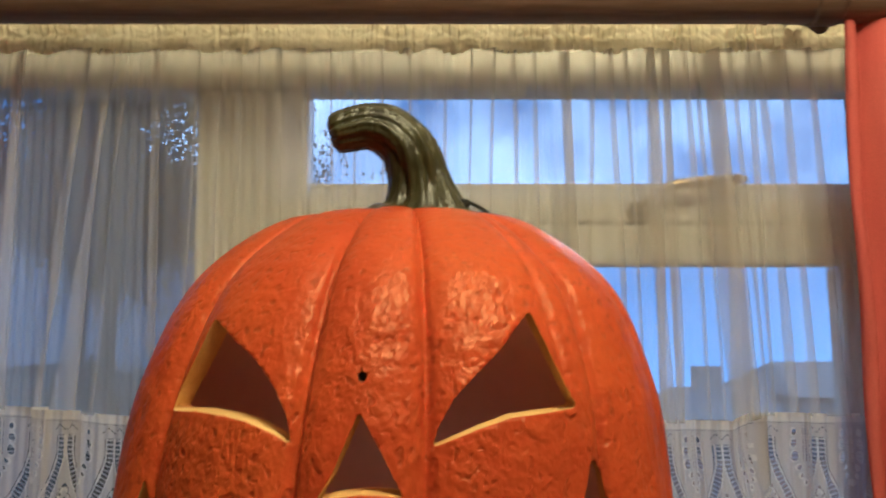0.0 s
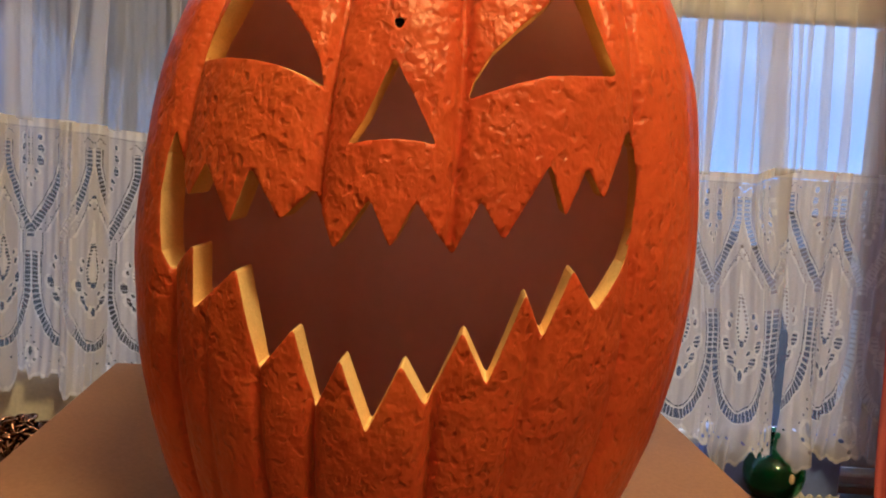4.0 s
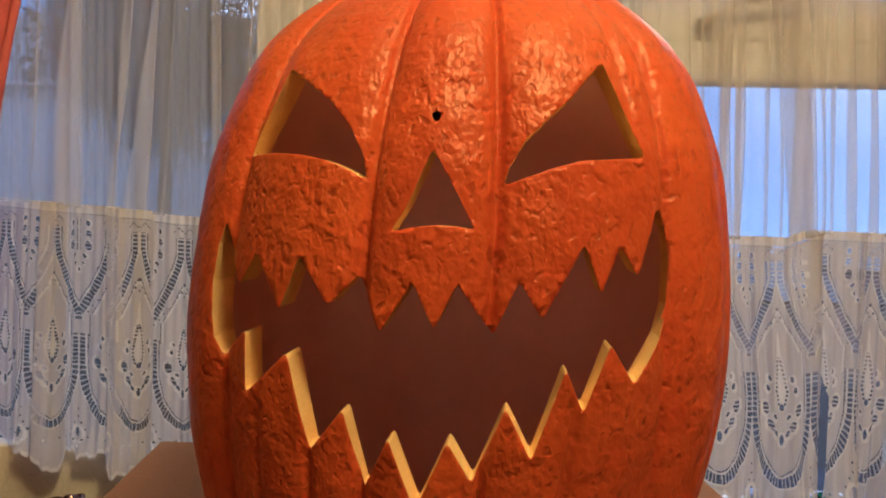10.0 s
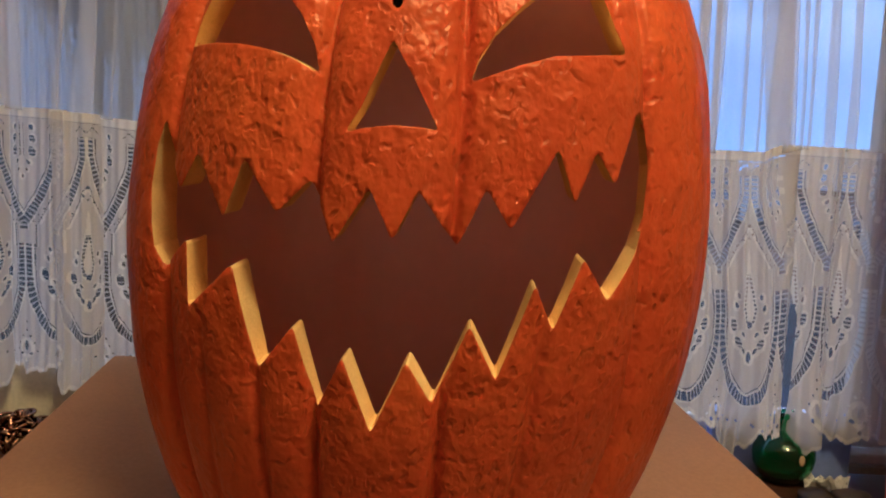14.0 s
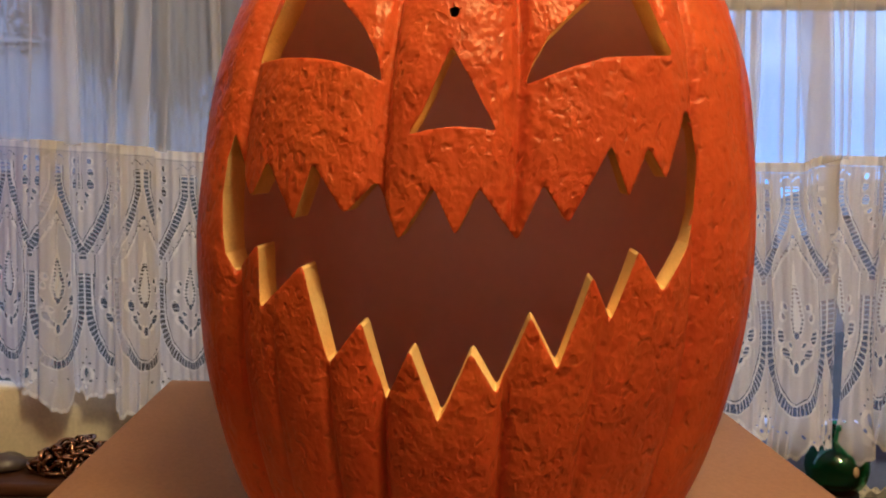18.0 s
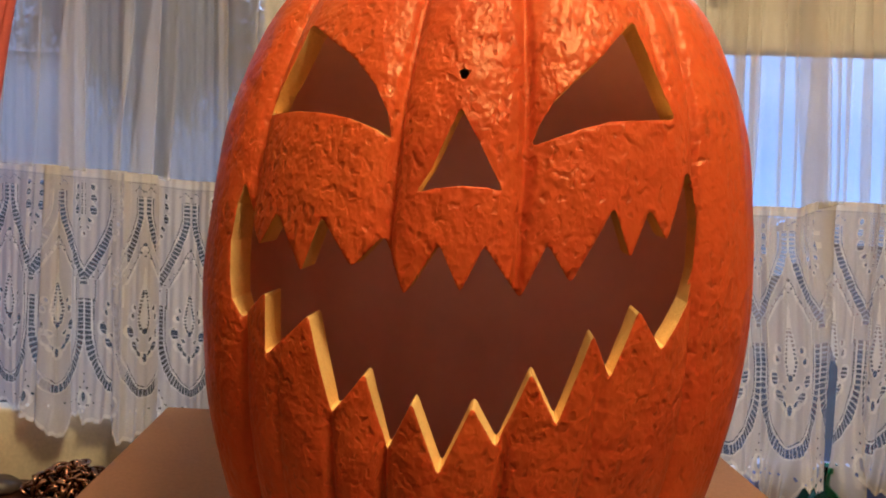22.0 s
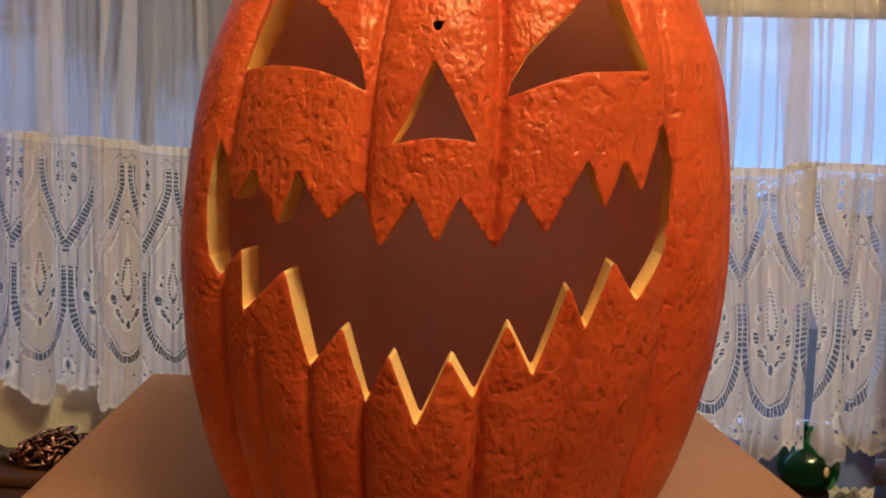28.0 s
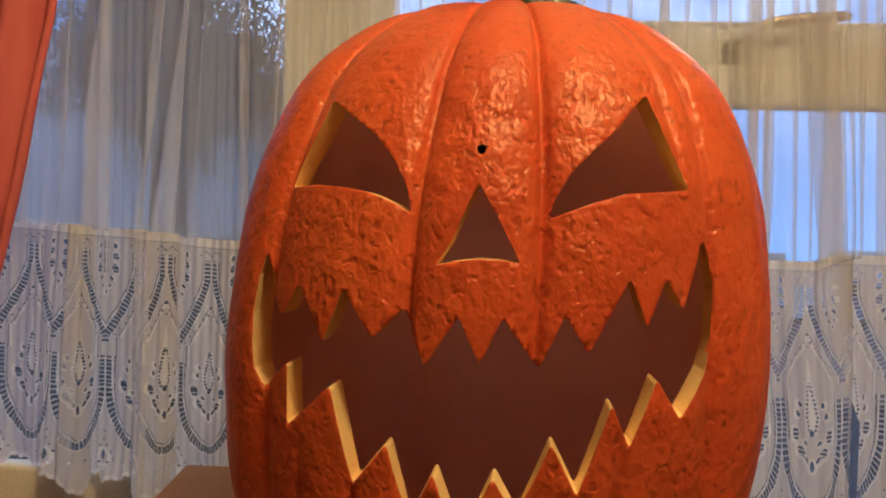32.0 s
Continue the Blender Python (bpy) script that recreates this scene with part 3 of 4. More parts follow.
# upper lip from one end to the other, then the lower lip back
LIP_UP = [(-0.1804, 1.0829), (-0.1739, 1.0621), (-0.1639, 1.0442), (-0.1508, 1.0659), (-0.1328, 1.0322), (-0.1208, 1.0648), (-0.1023, 1.037), (-0.0853, 1.0556), (-0.072, 1.0236), (-0.0534, 1.0531), (-0.0413, 1.0269),
          (-0.0292, 1.053), (-0.0091, 1.0237), (0.0049, 1.0548), (0.0181, 1.0335), (0.0409, 1.0759), (0.0512, 1.0473), (0.0621, 1.0752), (0.0738, 1.0571), (0.0863, 1.0976)]
LIP_LOW = [(0.0941, 1.0865), (0.097, 1.0676), (0.096, 1.0392), (0.0904, 1.0206), (0.0736, 0.9944), (0.0581, 1.0192), (0.0433, 0.9801), (0.0324, 1.0058), (0.0142, 0.9538), (-0.0007, 0.9841), (-0.0188, 0.9397), (-0.0325, 0.9648),
           (-0.0502, 0.9234), (-0.0656, 0.9652), (-0.0806, 0.932), (-0.0932, 0.9782), (-0.1133, 0.9514), (-0.127, 1.0086), (-0.1559, 0.9801), (-0.157, 1.018), (-0.1785, 0.9968), (-0.1858, 1.0088), (-0.1877, 1.0226), (-0.1884, 1.0447), (-0.185, 1.0684)]


def cut_block(outline, slot=1, depth=0.24, taper=0.04):
    """A block to cut with: the outline drawn through the front wall, its corners slightly rounded."""
    pts = []
    n = len(outline)
    for i in range(n):
        p, a, b = Vector(outline[i]), Vector(outline[i - 1]), Vector(outline[(i + 1) % n])
        u, v = a - p, b - p
        if u.angle(v) < radians(115):
            e = min(0.0032, u.length / 3, v.length / 3)
            pts += [p + u.normalized() * e, p + (u.normalized() + v.normalized()) * e * 0.28, p + v.normalized() * e]
        else:
            pts.append(p)
    bm = bmesh.new()
    # the knife points at the middle of the pumpkin, so the hole narrows inward
    front, back = [], []
    for p in pts:
        dx = p.x - PX
        dy = math.sqrt(max(0.197 ** 2 - dx * dx, 0.01))
        for row, away in ((front, 0.26), (back, 0.26 - depth)):
            row.append(bm.verts.new((PX + dx * (1 + taper * (away - dy) / dy) + 0.03 * (dy - away), PY - away, p.y)))
    k = len(pts)
    faces = [bm.faces.new((front[i], front[(i + 1) % k], back[(i + 1) % k], back[i])) for i in range(k)]
    faces += [bm.faces.new(front[::-1]), bm.faces.new(back)]
    bmesh.ops.triangulate(bm, faces=faces[:k])
    bmesh.ops.recalc_face_normals(bm, faces=bm.faces[:])
    for f in bm.faces:
        f.material_index = slot
    me = bpy.data.meshes.new("cut")
    bm.to_mesh(me)
    bm.free()
    for mat in (SKIN, FOAM, HOLLOW, BLACK):
        me.materials.append(mat)
    return new("cut", me)


def carved():
    shell = new("shell", pumpkin_shell())
    cuts = [cut_block(o, taper=k) for o, k in ((EYE_L, 0.08), (EYE_R, 0.08), (NOSE, 0.06), (LIP_UP + LIP_LOW, 0.03))]
    peg = [(-0.0441 + 0.0026 * math.cos(a * math.pi / 7) * (1 + 0.12 * math.sin(3 * a * math.pi / 7)), 1.1452 + 0.0029 * math.sin(a * math.pi / 7)) for a in range(14)]
    cuts.append(cut_block(peg, 3, 0.080))
    for c in cuts:
        md = shell.modifiers.new("cut", "BOOLEAN")
        md.object, md.operation, md.solver = c, "DIFFERENCE", "EXACT"
    done = bpy.data.meshes.new_from_object(shell.evaluated_get(bpy.context.evaluated_depsgraph_get()))
    for ob in (shell, *cuts):
        bpy.data.objects.remove(ob)
    for p in done.polygons:
        p.use_smooth = p.material_index not in (1, 3)
    return done


pumpkin = tagged(empty("carved_pumpkin"), "hollow orange foam pumpkin with a carved grinning face", "pumpkin")
shell = new("shell", carved())
shell.parent = pumpkin
shell["label"] = "wrinkled glossy orange shell with cut cream edges"


def stem_ribs(f, a):
    """Wandering ridges with sharp furrows between them, coarser towards the foot."""
    k = 7 * a + 2.2 * f + 0.5 * math.sin(9 * f + a)
    ridge = abs(math.sin(k / 2)) ** 0.7
    fine = abs(math.sin(8.5 * a - 3 * f + 0.8 * math.sin(7 * f)))
    return 0.93 + (0.15 + 0.05 * math.exp(-f / 0.2)) * (ridge - 0.6) + 0.06 * (fine - 0.6) + 0.03 * math.sin(3 * a + 9 * f) + 0.012 * math.sin(31 * f)


STEM_LINE = smooth_path([(-0.016, 0.664, 1.256), (-0.0160, 0.662, 1.266), (-0.016, 0.660, 1.276), (-0.0195, 0.657, 1.295), (-0.027, 0.654, 1.313), (-0.040, 0.652, 1.3250), (-0.056, 0.650, 1.3290), (-0.072, 0.648, 1.3260), (-0.0865, 0.647, 1.3220)], 8)


def stem_width(f):
    flare = min(0.085 * math.exp(-f / 0.12), 0.050)
    worn = math.sqrt(max(1 - 0.72 * (max(f - 0.94, 0) / 0.06) ** 2, 0))
    return (0.0172 + 0.0034 * math.exp(-((f - 0.50) / 0.28) ** 2) + 0.0020 * max(0.4 - f, 0) / 0.4 + flare - 0.0014 * max(f - 0.7, 0) / 0.3) * worn


part("stem", sweep(STEM_LINE, stem_width, 110, stem_ribs), STEM, pumpkin, "curved olive-green ribbed stem")
part("clip", box(-0.004, -0.003, -0.004, 0.004, 0.003, 0.006, 0.0012), BLACK, pumpkin, "small black plastic clip beside the stem", m=pose(0.017, 0.655, 1.270, 10, 35, 20) @ Matrix.Scale(0.7, 4))
part("cable", sweep(smooth_path([(0.014, 0.655, 1.274), (0.022, 0.656, 1.271), (0.032, 0.660, 1.266), (0.042, 0.668, 1.258)], 5), lambda f: 0.0016, 8), BLACK, pumpkin, "thin dark cord")

# ---- net curtain with lace border ----
HALF = 0.0475  # half of the lace pattern's repeat, along the cloth
# how the pattern's columns hang: half repeats along the cloth, metres along the window, metres into the room
HANG = [(-12, -0.90, 1.162), (-8, -0.7800, 1.160), (-7, -0.7290, 1.156), (-6.4, -0.6940, 1.147), (-6, -0.6680, 1.136), (-5.4, -0.6360, 1.118), (-5, -0.6200, 1.109), (-4.75, -0.6070, 1.104), (-4.68, -0.5910, 1.116), (-4.62, -0.5850, 1.114), (-4.5, -0.6010, 1.098), (-4.4, -0.5950, 1.090), (-4.2, -0.5830, 1.086), (-4, -0.5770, 1.092), (-3.6, -0.5750, 1.112), (-3.4, -0.5700, 1.115), (-3, -0.5550, 1.110), (-2.3, -0.5140, 1.096), (-2.15, -0.5090, 1.101), (-1.7, -0.5000, 1.118), (-1.45, -0.5020, 1.112), (-1.15, -0.5090, 1.092), (-1.05, -0.5060, 1.086), (-0.77, -0.4950, 1.084), (0, -0.4650, 1.090), (0.3, -0.4560, 1.100), (0.45, -0.4550, 1.110), (0.75, -0.4570, 1.120), (0.92, -0.4610, 1.116), (1.02, -0.4570, 1.111), (1.23, -0.4460, 1.110), (2, -0.4100, 1.102), (3, -0.3680, 1.091), (5, -0.286, 1.106), (18, 0.2810, 1.100), (19, 0.3170, 1.106), (19.5, 0.3300, 1.101), (20, 0.3500, 1.094), (20.5, 0.3720, 1.091), (21, 0.3910, 1.092), (21.3, 0.4080, 1.096), (21.42, 0.4120, 1.106), (21.6, 0.4020, 1.114), (22, 0.4150, 1.113), (23, 0.4530, 1.107), (23.3, 0.4570, 1.100), (23.42, 0.4620, 1.106), (23.65, 0.4600, 1.114), (24, 0.4690, 1.108), (25, 0.5110, 1.110), (26, 0.5520, 1.106), (30, 0.7090, 1.112)]
NET_Y, NET_TOP, LACE_TOP = 1.112, 1.587, 1.076
S0, S1 = -11.5 * HALF, 29.5 * HALF


def hang(s, v):
    """Where the lace hangs: s along it, v down from its top edge. Arrays in, x, y and z out."""
    i = s / HALF
    fine = np.arange(-12, 30.001, 0.02)
    ks, xs, ys = np.array(HANG).T
    soft = np.ones(7) / 7
    x, y = (np.interp(i, fine, np.convolve(np.pad(np.interp(fine, ks, k), 3, "edge"), soft, "valid")) for k in (xs, ys))
    # folds that lean, and the one panel that spreads over the next lower down
    x = x + np.interp(i, [-6, -5.2, -4.4, -3.8], [0, -0.045, -0.045, 0]) * v
    x = x - 0.032 * np.interp(i, [20.2, 20.7, 21.35, 21.45], [0, 0.4, 1, 0]) * np.clip(1 - (v - 0.04) / 0.1, 0, 1)
    x = x + np.interp(i, [17.5, 18.5, 20.5, 21.25], [0, 1, 1, 0]) * np.interp(v, [0.03, 0.15, 0.20, 0.28], [-0.005, 0.004, 0.010, 0.013])
    x = x - 0.008 * np.interp(i, [21.4, 21.6, 22.3, 23], [0, 1, 1, 0]) * np.clip(1 - (v - 0.04) / 0.1, 0, 1)
    y = y + 0.0022 * np.sin(i * 9.3 + 3 * np.sin(i * 1.3) + 5 * v) + 0.0012 * np.sin(i * 23 + 8 * v)
    # the near end is pulled up along its top and hangs lower at its foot
    lift = np.interp(i, [-8, -6, -4, 0, 2, 6, 15, 18, 20.5, 21.5, 24], [0.022, 0.020, 0.015, 0.009, 0.002, 0.0, 0.0, -0.004, -0.004, 0.006, 0.004])
    sag = np.interp(i, [6, 15], [0.007, 0.0])
    z = LACE_TOP - v + lift - (lift * (i < 12) + sag) * np.clip((v - 0.13) / 0.14, 0, 1)
    return x, y, z


net = tagged(empty("net_curtain"), "cream sheer net curtain with a deep white lace border", "net curtain")
# sheer panel: where the net doubles over itself, at the lace and at the heading: place and width of each fold
FOLDS = [(-0.800, -0.78, 0.030, 0.016), (-0.735, -0.72, 0.018, 0.012), (-0.668, -0.645, 0.026, 0.020), (-0.622, -0.606, 0.006, 0.008), (-0.577, -0.560, 0.046, 0.026), (-0.580, -0.562, 0.026, 0.016), (-0.516, -0.468, 0.017, 0.018), (-0.514, -0.466, 0.011, 0.010),
         (-0.478, -0.435, 0.036, 0.008), (-0.441, -0.418, 0.006, 0.004), (-0.371, -0.378, 0.018, 0.016), (-0.333, -0.325, 0.006, 0.007), (-0.302, -0.295, 0.010, 0.006), (-0.272, -0.268, 0.006, 0.008), (-0.240, -0.242, 0.012, 0.006), (-0.208, -0.216, 0.008, 0.008),
         (-0.176, -0.184, 0.010, 0.007), (-0.142, -0.148, 0.003, 0.004), (-0.110, -0.118, 0.004, 0.004), (-0.075, -0.082, 0.006, 0.005), (-0.040, -0.044, 0.004, 0.004), (0.000, 0.004, 0.006, 0.003), (0.030, 0.038, 0.002, 0.004), (0.052, 0.068, 0.005, 0.003),
         (0.100, 0.094, 0.003, 0.005), (0.127, 0.121, 0.003, 0.006), (0.172, 0.161, 0.022, 0.010), (0.173, 0.162, 0.014, 0.007), (0.186, 0.199, 0.002, 0.005), (0.236, 0.220, 0.003, 0.007), (0.254, 0.240, 0.002, 0.003), (0.281, 0.273, 0.015, 0.012), (0.280, 0.274, 0.010, 0.008), (0.298, 0.293, 0.008, 0.011), (0.299, 0.293, 0.004, 0.007),
         (0.340, 0.321, 0.0015, 0.005), (0.357, 0.334, 0.0015, 0.004), (0.381, 0.353, 0.027, 0.019), (0.382, 0.354, 0.020, 0.013), (0.408, 0.377, 0.0015, 0.005), (0.418, 0.406, 0.002, 0.006), (0.448, 0.419, 0.006, 0.006), (0.470, 0.449, 0.008, 0.005), (0.505, 0.480, 0.008, 0.005), (0.56, 0.53, 0.02, 0.01), (0.61, 0.59, 0.02, 0.01)]


def doubled_net(zs):
    """Rows of points over the net, running forward, back and forward again through each fold."""
    up = np.clip((zs - LACE_TOP) / (1.5495 - LACE_TOP), 0, 1)[:, None]
    fx, fh, wl, wh = (np.array(k)[None, :] for k in zip(*FOLDS))
    k = np.arange(len(FOLDS))[None, :]
    mid = fx + (fh - fx) * up ** 1.2 + 0.0022 * np.sin(up * (4 + k % 5) + k * 2.1) * (1 - up)
    half = 0.5 * (wl + (wh - wl) * up) * (1 + 0.22 * np.sin(up * (5 + k % 4) + k * 1.7))
    ends_x, ends_y = [np.full((len(zs), 1), -0.90)], [np.full((len(zs), 1), NET_Y)]
    for f in range(len(FOLDS)):
        w = half[:, f : f + 1]
        ends_x += [mid[:, f : f + 1] + w, mid[:, f : f + 1] - w]
        ends_y += [NET_Y - 0.004 - 0.35 * w - 0.0012 * (f % 2), NET_Y + 0.003 + 0.35 * w + 0.0012 * (f % 3)]
    ends_x.append(np.full((len(zs), 1), 0.68))
    ends_y.append(np.full((len(zs), 1), NET_Y))
    xs, ys = [], []
    for a in range(len(ends_x) - 1):
        steps = max(5, int(np.abs(ends_x[a + 1] - ends_x[a]).max() / 0.0035))
        f = (np.arange(steps) / steps)[None, :]
        xs.append(ends_x[a] + (ends_x[a + 1] - ends_x[a]) * (0.5 - 0.5 * np.cos(np.pi * f) if a % 2 else f))
        ys.append(ends_y[a] + (ends_y[a + 1] - ends_y[a]) * (0.5 - 0.5 * np.cos(np.pi * f)))
    xs, ys = np.concatenate(xs + [ends_x[-1]], 1), np.concatenate(ys + [ends_y[-1]], 1)
    ys = ys + 0.006 * np.sin(xs * 43 + 1.5 * np.sin(xs * 17) + up) + 0.0022 * np.sin(xs * 310 + 3 * np.sin(xs * 47) + 2 * up)
    return xs, ys


zv = np.linspace(LACE_TOP - 0.004, 1.5535, 60)
X, Y = doubled_net(zv)
Z = np.repeat(zv[:, None], X.shape[1], 1)
Z = Z + np.interp(X, [-0.73, -0.65, -0.58, -0.47, -0.41, -0.25, 0.20, 0.27, 0.37, 0.41, 0.50], [0.022, 0.020, 0.015, 0.009, 0.002, 0.0, 0.0, -0.004, -0.004, 0.005, 0.004]) * np.clip((1.17 - Z) / 0.094, 0, 1)
ok = np.ones((X.shape[0] - 1, X.shape[1] - 1), bool)
part_ob = new("sheer_panel", sheet_mesh("sheer_panel", X, Y, Z, ok, np.zeros(ok.shape), [NET]))
part_ob.parent = net
part_ob["label"] = "sheer cream net in loose folds"
# gathered heading: a frill over the cord, crumpled pleats under it
xv = np.arange(-0.88, 0.68, 0.0009)
rv = np.linspace(0, 1, 30)
X, R = np.meshgrid(xv, rv)
turn = 2 * np.pi * X / 0.0105 + 2.4 * np.sin(X * 61) + 1.6 * np.sin(X * 143 + 1) + (R - 0.6) * 1.3 * np.sin(X * 57 + 2 * np.sin(X * 21))
pleat = np.abs(np.sin(turn / 2)) ** 0.8
small = np.abs(np.sin(turn * 1.27 + 2 * np.sin(X * 97))) ** 0.8
swell = 0.6 + 0.4 * np.sin(X * 47 + 2 * np.sin(X * 19))
body = np.interp(R, [0, 0.15, 0.45, 0.60, 0.66, 0.80, 1], [0.75, 1.0, 0.95, 0.55, 0.50, 0.8, 1.05])
Y = NET_Y + 0.004 - body * (0.0125 * swell * pleat + 0.0030 * small) + 0.0006 * np.sin(X * 420 + 3 * np.sin(R * 9 + X * 90))
ragged = 0.007 * pleat * swell + 0.003 * np.sin(X * 71 + 2 * np.sin(X * 23))
frill = 0.004 * np.sin(X * 190 + 2 * np.sin(X * 37)) + 0.0025 * np.sin(X * 73 + 2)
Zf = 1.5545 - ragged + (NET_TOP + frill - 1.5545 + ragged) * R
X = X + 0.0028 * np.cos(turn) * body
ok = np.ones((len(rv) - 1, len(xv) - 1), bool)
part_ob = new("heading", sheet_mesh("heading", X, Y, Zf, ok, np.zeros(ok.shape), [TAPE]))
part_ob.parent = net
part_ob["label"] = "gathered cream heading tape with a frill"


def oval(u, v, cu, cv, ru, rv, turn=0.0):
    c, s = math.cos(turn), math.sin(turn)
    a, b = (u - cu) * c + (v - cv) * s, -(u - cu) * s + (v - cv) * c
    return (a / ru) ** 2 + (b / rv) ** 2


SPRAY = ((11, 24, 2.2, 4.0, 0.2), (12, 38, 3.0, 5.2, 0.25), (11.5, 54, 3.8, 6.6, 0.15), (7, 67, 2.0, 3.6, 0.6), (5, 77, 1.4, 2.6, 0.3), (0, 85, 1.3, 2.8, 0.0))
FLOWER = ((14, 172, 1.8, 3.2, 0.2), (17, 183, 2.0, 3.6, 0.25), (21, 204, 4.6, 7.6, 0.25), (14, 222, 3.4, 6.4, 0.5), (9, 213, 1.6, 3.4, 0.7), (7.5, 231, 1.8, 4.4, 0.5), (0, 238, 2.6, 6.0, 0.0))


def lace_cells(s, v):
    """For each cell of the border, in millimetres of cloth: whether there is cloth, and whether it is thick thread."""
    half = 47.5
    p, q = s / HALF * half, v * 1000
    down = q
    q = q + np.maximum(q - 138, 0) * np.interp(s / HALF, [10, 15], [0.12, -0.15])  # the one panel is drawn up a little, the other stretched
    u = (p + half) % (2 * half) - half  # from the nearest upper ladder
    w = p % (2 * half) - half           # from the middle of the lobe between two ladders
    au, aw = np.abs(u), np.abs(w)
    hole = np.zeros(u.shape, bool)
    thick = q < 11
    hole |= (np.abs(q - 12.2) < 0.6) & ((p / 2.6) % 1 < 0.45)
    # little crown over each ladder
    hole |= (au < 16) & (np.abs(q - 20 - 3.2 * np.cos(au / 16 * 2 * np.pi)) < 1.1) & ((p / 3.0) % 1 < 0.6)
    # upper ladders: a double trunk that parts into two arcs
    qt = np.linspace(0, 200, 801)
    tt = np.clip((qt - 50) / 93, 0, 1)
    at = 5.2 + (half - 5.2) * tt ** 1.45
    st = (half - 5.2) * 1.45 * np.where((qt > 50) & (qt < 143), tt, 0) ** 0.45 / 93
    lt = np.cumsum(np.sqrt(1 + st ** 2)) * 0.25
    arc, slope, length = (np.interp(q, qt, k) for k in (at, st, lt))
    n = np.sqrt(1 + slope ** 2)
    d = (au - arc) / n
    along = length + (au - arc) * slope / n
    on = (q > 29) & (q < 152)
    rung = 3.8 + 1.2 * np.clip((q - 55) / 45, 0, 1)
    hole |= on & (np.abs(d) < rung) & ((along / 5.4) % 1 < 0.70)
    thick |= on & (np.abs(d) > rung - 0.2) & (np.abs(d) < rung + 1.8)
    hole |= on & (np.abs(d - rung - 3.2) < 0.75) & ((along / 3.4) % 1 < 0.78)
    hole |= (np.abs(d + 14) < 0.9) & (q > 92) & (q < 172) & ((along / 3.6) % 1 < 0.55)
    thick |= (np.abs(d + 16.5) < 1.6) & (q > 92) & (q < 172)
    for cu, cq, r in ((0, 91, 2.3), (4, 101, 1.3), (0, 106, 1.3), (9, 108, 1.2), (15, 116, 1.2), (22, 124, 1.2), (29, 132, 1.2), (36, 140, 1.2)):
        hole |= oval(au, q, cu, cq, r, r) < 1
    # spray of leaves in each upper lobe
    hole |= (np.abs(aw - 2) < 0.8) & (q > 15) & (q < 62) & ((q / 3.6) % 1 < 0.55)
    for cu, cq, ru, rq, turn in SPRAY:
        o = oval(aw, q, cu, cq, ru, rq, -turn)
        hole |= (o < 1) & ~((np.abs(q / 4.6 % 1 - 0.5) > 0.38) & (ru > 2.5))
        thick |= (o > 1) & (oval(aw, q, cu + 1.0, cq, ru + 1.7, rq + 1.5, -turn) < 1)
    # lower ladders: from each lobe's foot, round the lower lobes
    ex, eq = (half - aw) / (half - 5.2), (q - 212) / 73
    ex, eq = np.maximum(ex, 1e-3), np.maximum(eq, 1e-3)
    ring = (ex ** 1.7 + eq ** 1.7) ** (1 / 1.7)
    grad = np.hypot(ex ** 0.7 / (half - 5.2), eq ** 0.7 / 73) * np.maximum(ring, 1e-3) ** -0.7
    low = q > 212
    d2 = np.where(low, (1 - ring) / np.maximum(grad, 1e-4), aw - 5.2)
    along2 = np.where(low, 212 + 56 * np.arctan2(eq, np.maximum(ex, 1e-3)), q)
    on = (q > 168) & (q < 300)
    rung = 3.8 + 1.2 * np.clip((q - 195) / 45, 0, 1)
    hole |= on & (np.abs(d2) < rung) & ((along2 / 5.4) % 1 < 0.70)
    thick |= on & (np.abs(d2) > rung - 0.2) & (np.abs(d2) < rung + 1.8)
    hole |= on & (np.abs(d2 - rung - 3.2) < 0.75) & ((along2 / 3.4) % 1 < 0.78)
    # drop-shaped flower in each lower lobe
    wide = 7.6 * np.clip((q - 146) / 40, 0, 1) ** 0.85 * np.sqrt(np.clip((206 - q) / 22, 0, 1))
    thick |= (au < wide + 3.2) & (q > 146) & (q < 208)
    thick |= (au < 0.6 + 2.4 * np.clip((q - 120) / 26, 0, 1)) & (q > 120) & (q <= 146)
    hole |= (np.abs(au - wide) < 1.6) & (q > 149) & (q < 201) & ((q / 4.6) % 1 < 0.62)
    hole |= oval(au, q, 0, 203, 3.2, 3.8) < 1
    for cu, cq, ru, rq, turn in FLOWER:
        o = oval(au, q, cu, cq, ru, rq, turn)
        hole |= (o < 1) & ~((np.abs(q / 4.6 % 1 - 0.5) > 0.38) & (ru > 3.0))
        thick |= (o > 1) & (oval(au, q, cu + 1.4, cq + 0.6, ru + 2.8, rq + 2.4, turn) < 1)
    # hem: scalloped, with a hanging tongue under each lower ladder
    i = s / HALF
    edge = np.interp(i, [-12, -5, -4.6, -4, -3.6, -2.3, -1.2, -0.3, 0.3, 1.1, 3, 6, 17, 18, 18.8, 19.6, 20.1, 20.4, 20.8, 21.1, 21.4, 21.7, 22.3, 22.8, 23.2, 24, 30],
                     [307, 305, 312, 333, 312, 312, 320, 332, 314, 297, 296, 300, 320, 330, 350, 388, 368, 340, 345, 360, 360, 350, 384, 384, 370, 366, 360])
    edge = edge + 4 * np.sin(p * 0.13) + 3 * np.sin(p * 0.31 + 1) + 2.0 * np.abs(np.sin(p * 0.42))
    hole |= (q > 262) & (oval(aw, q, 0, 300, 3.0, 7.5) < 1)
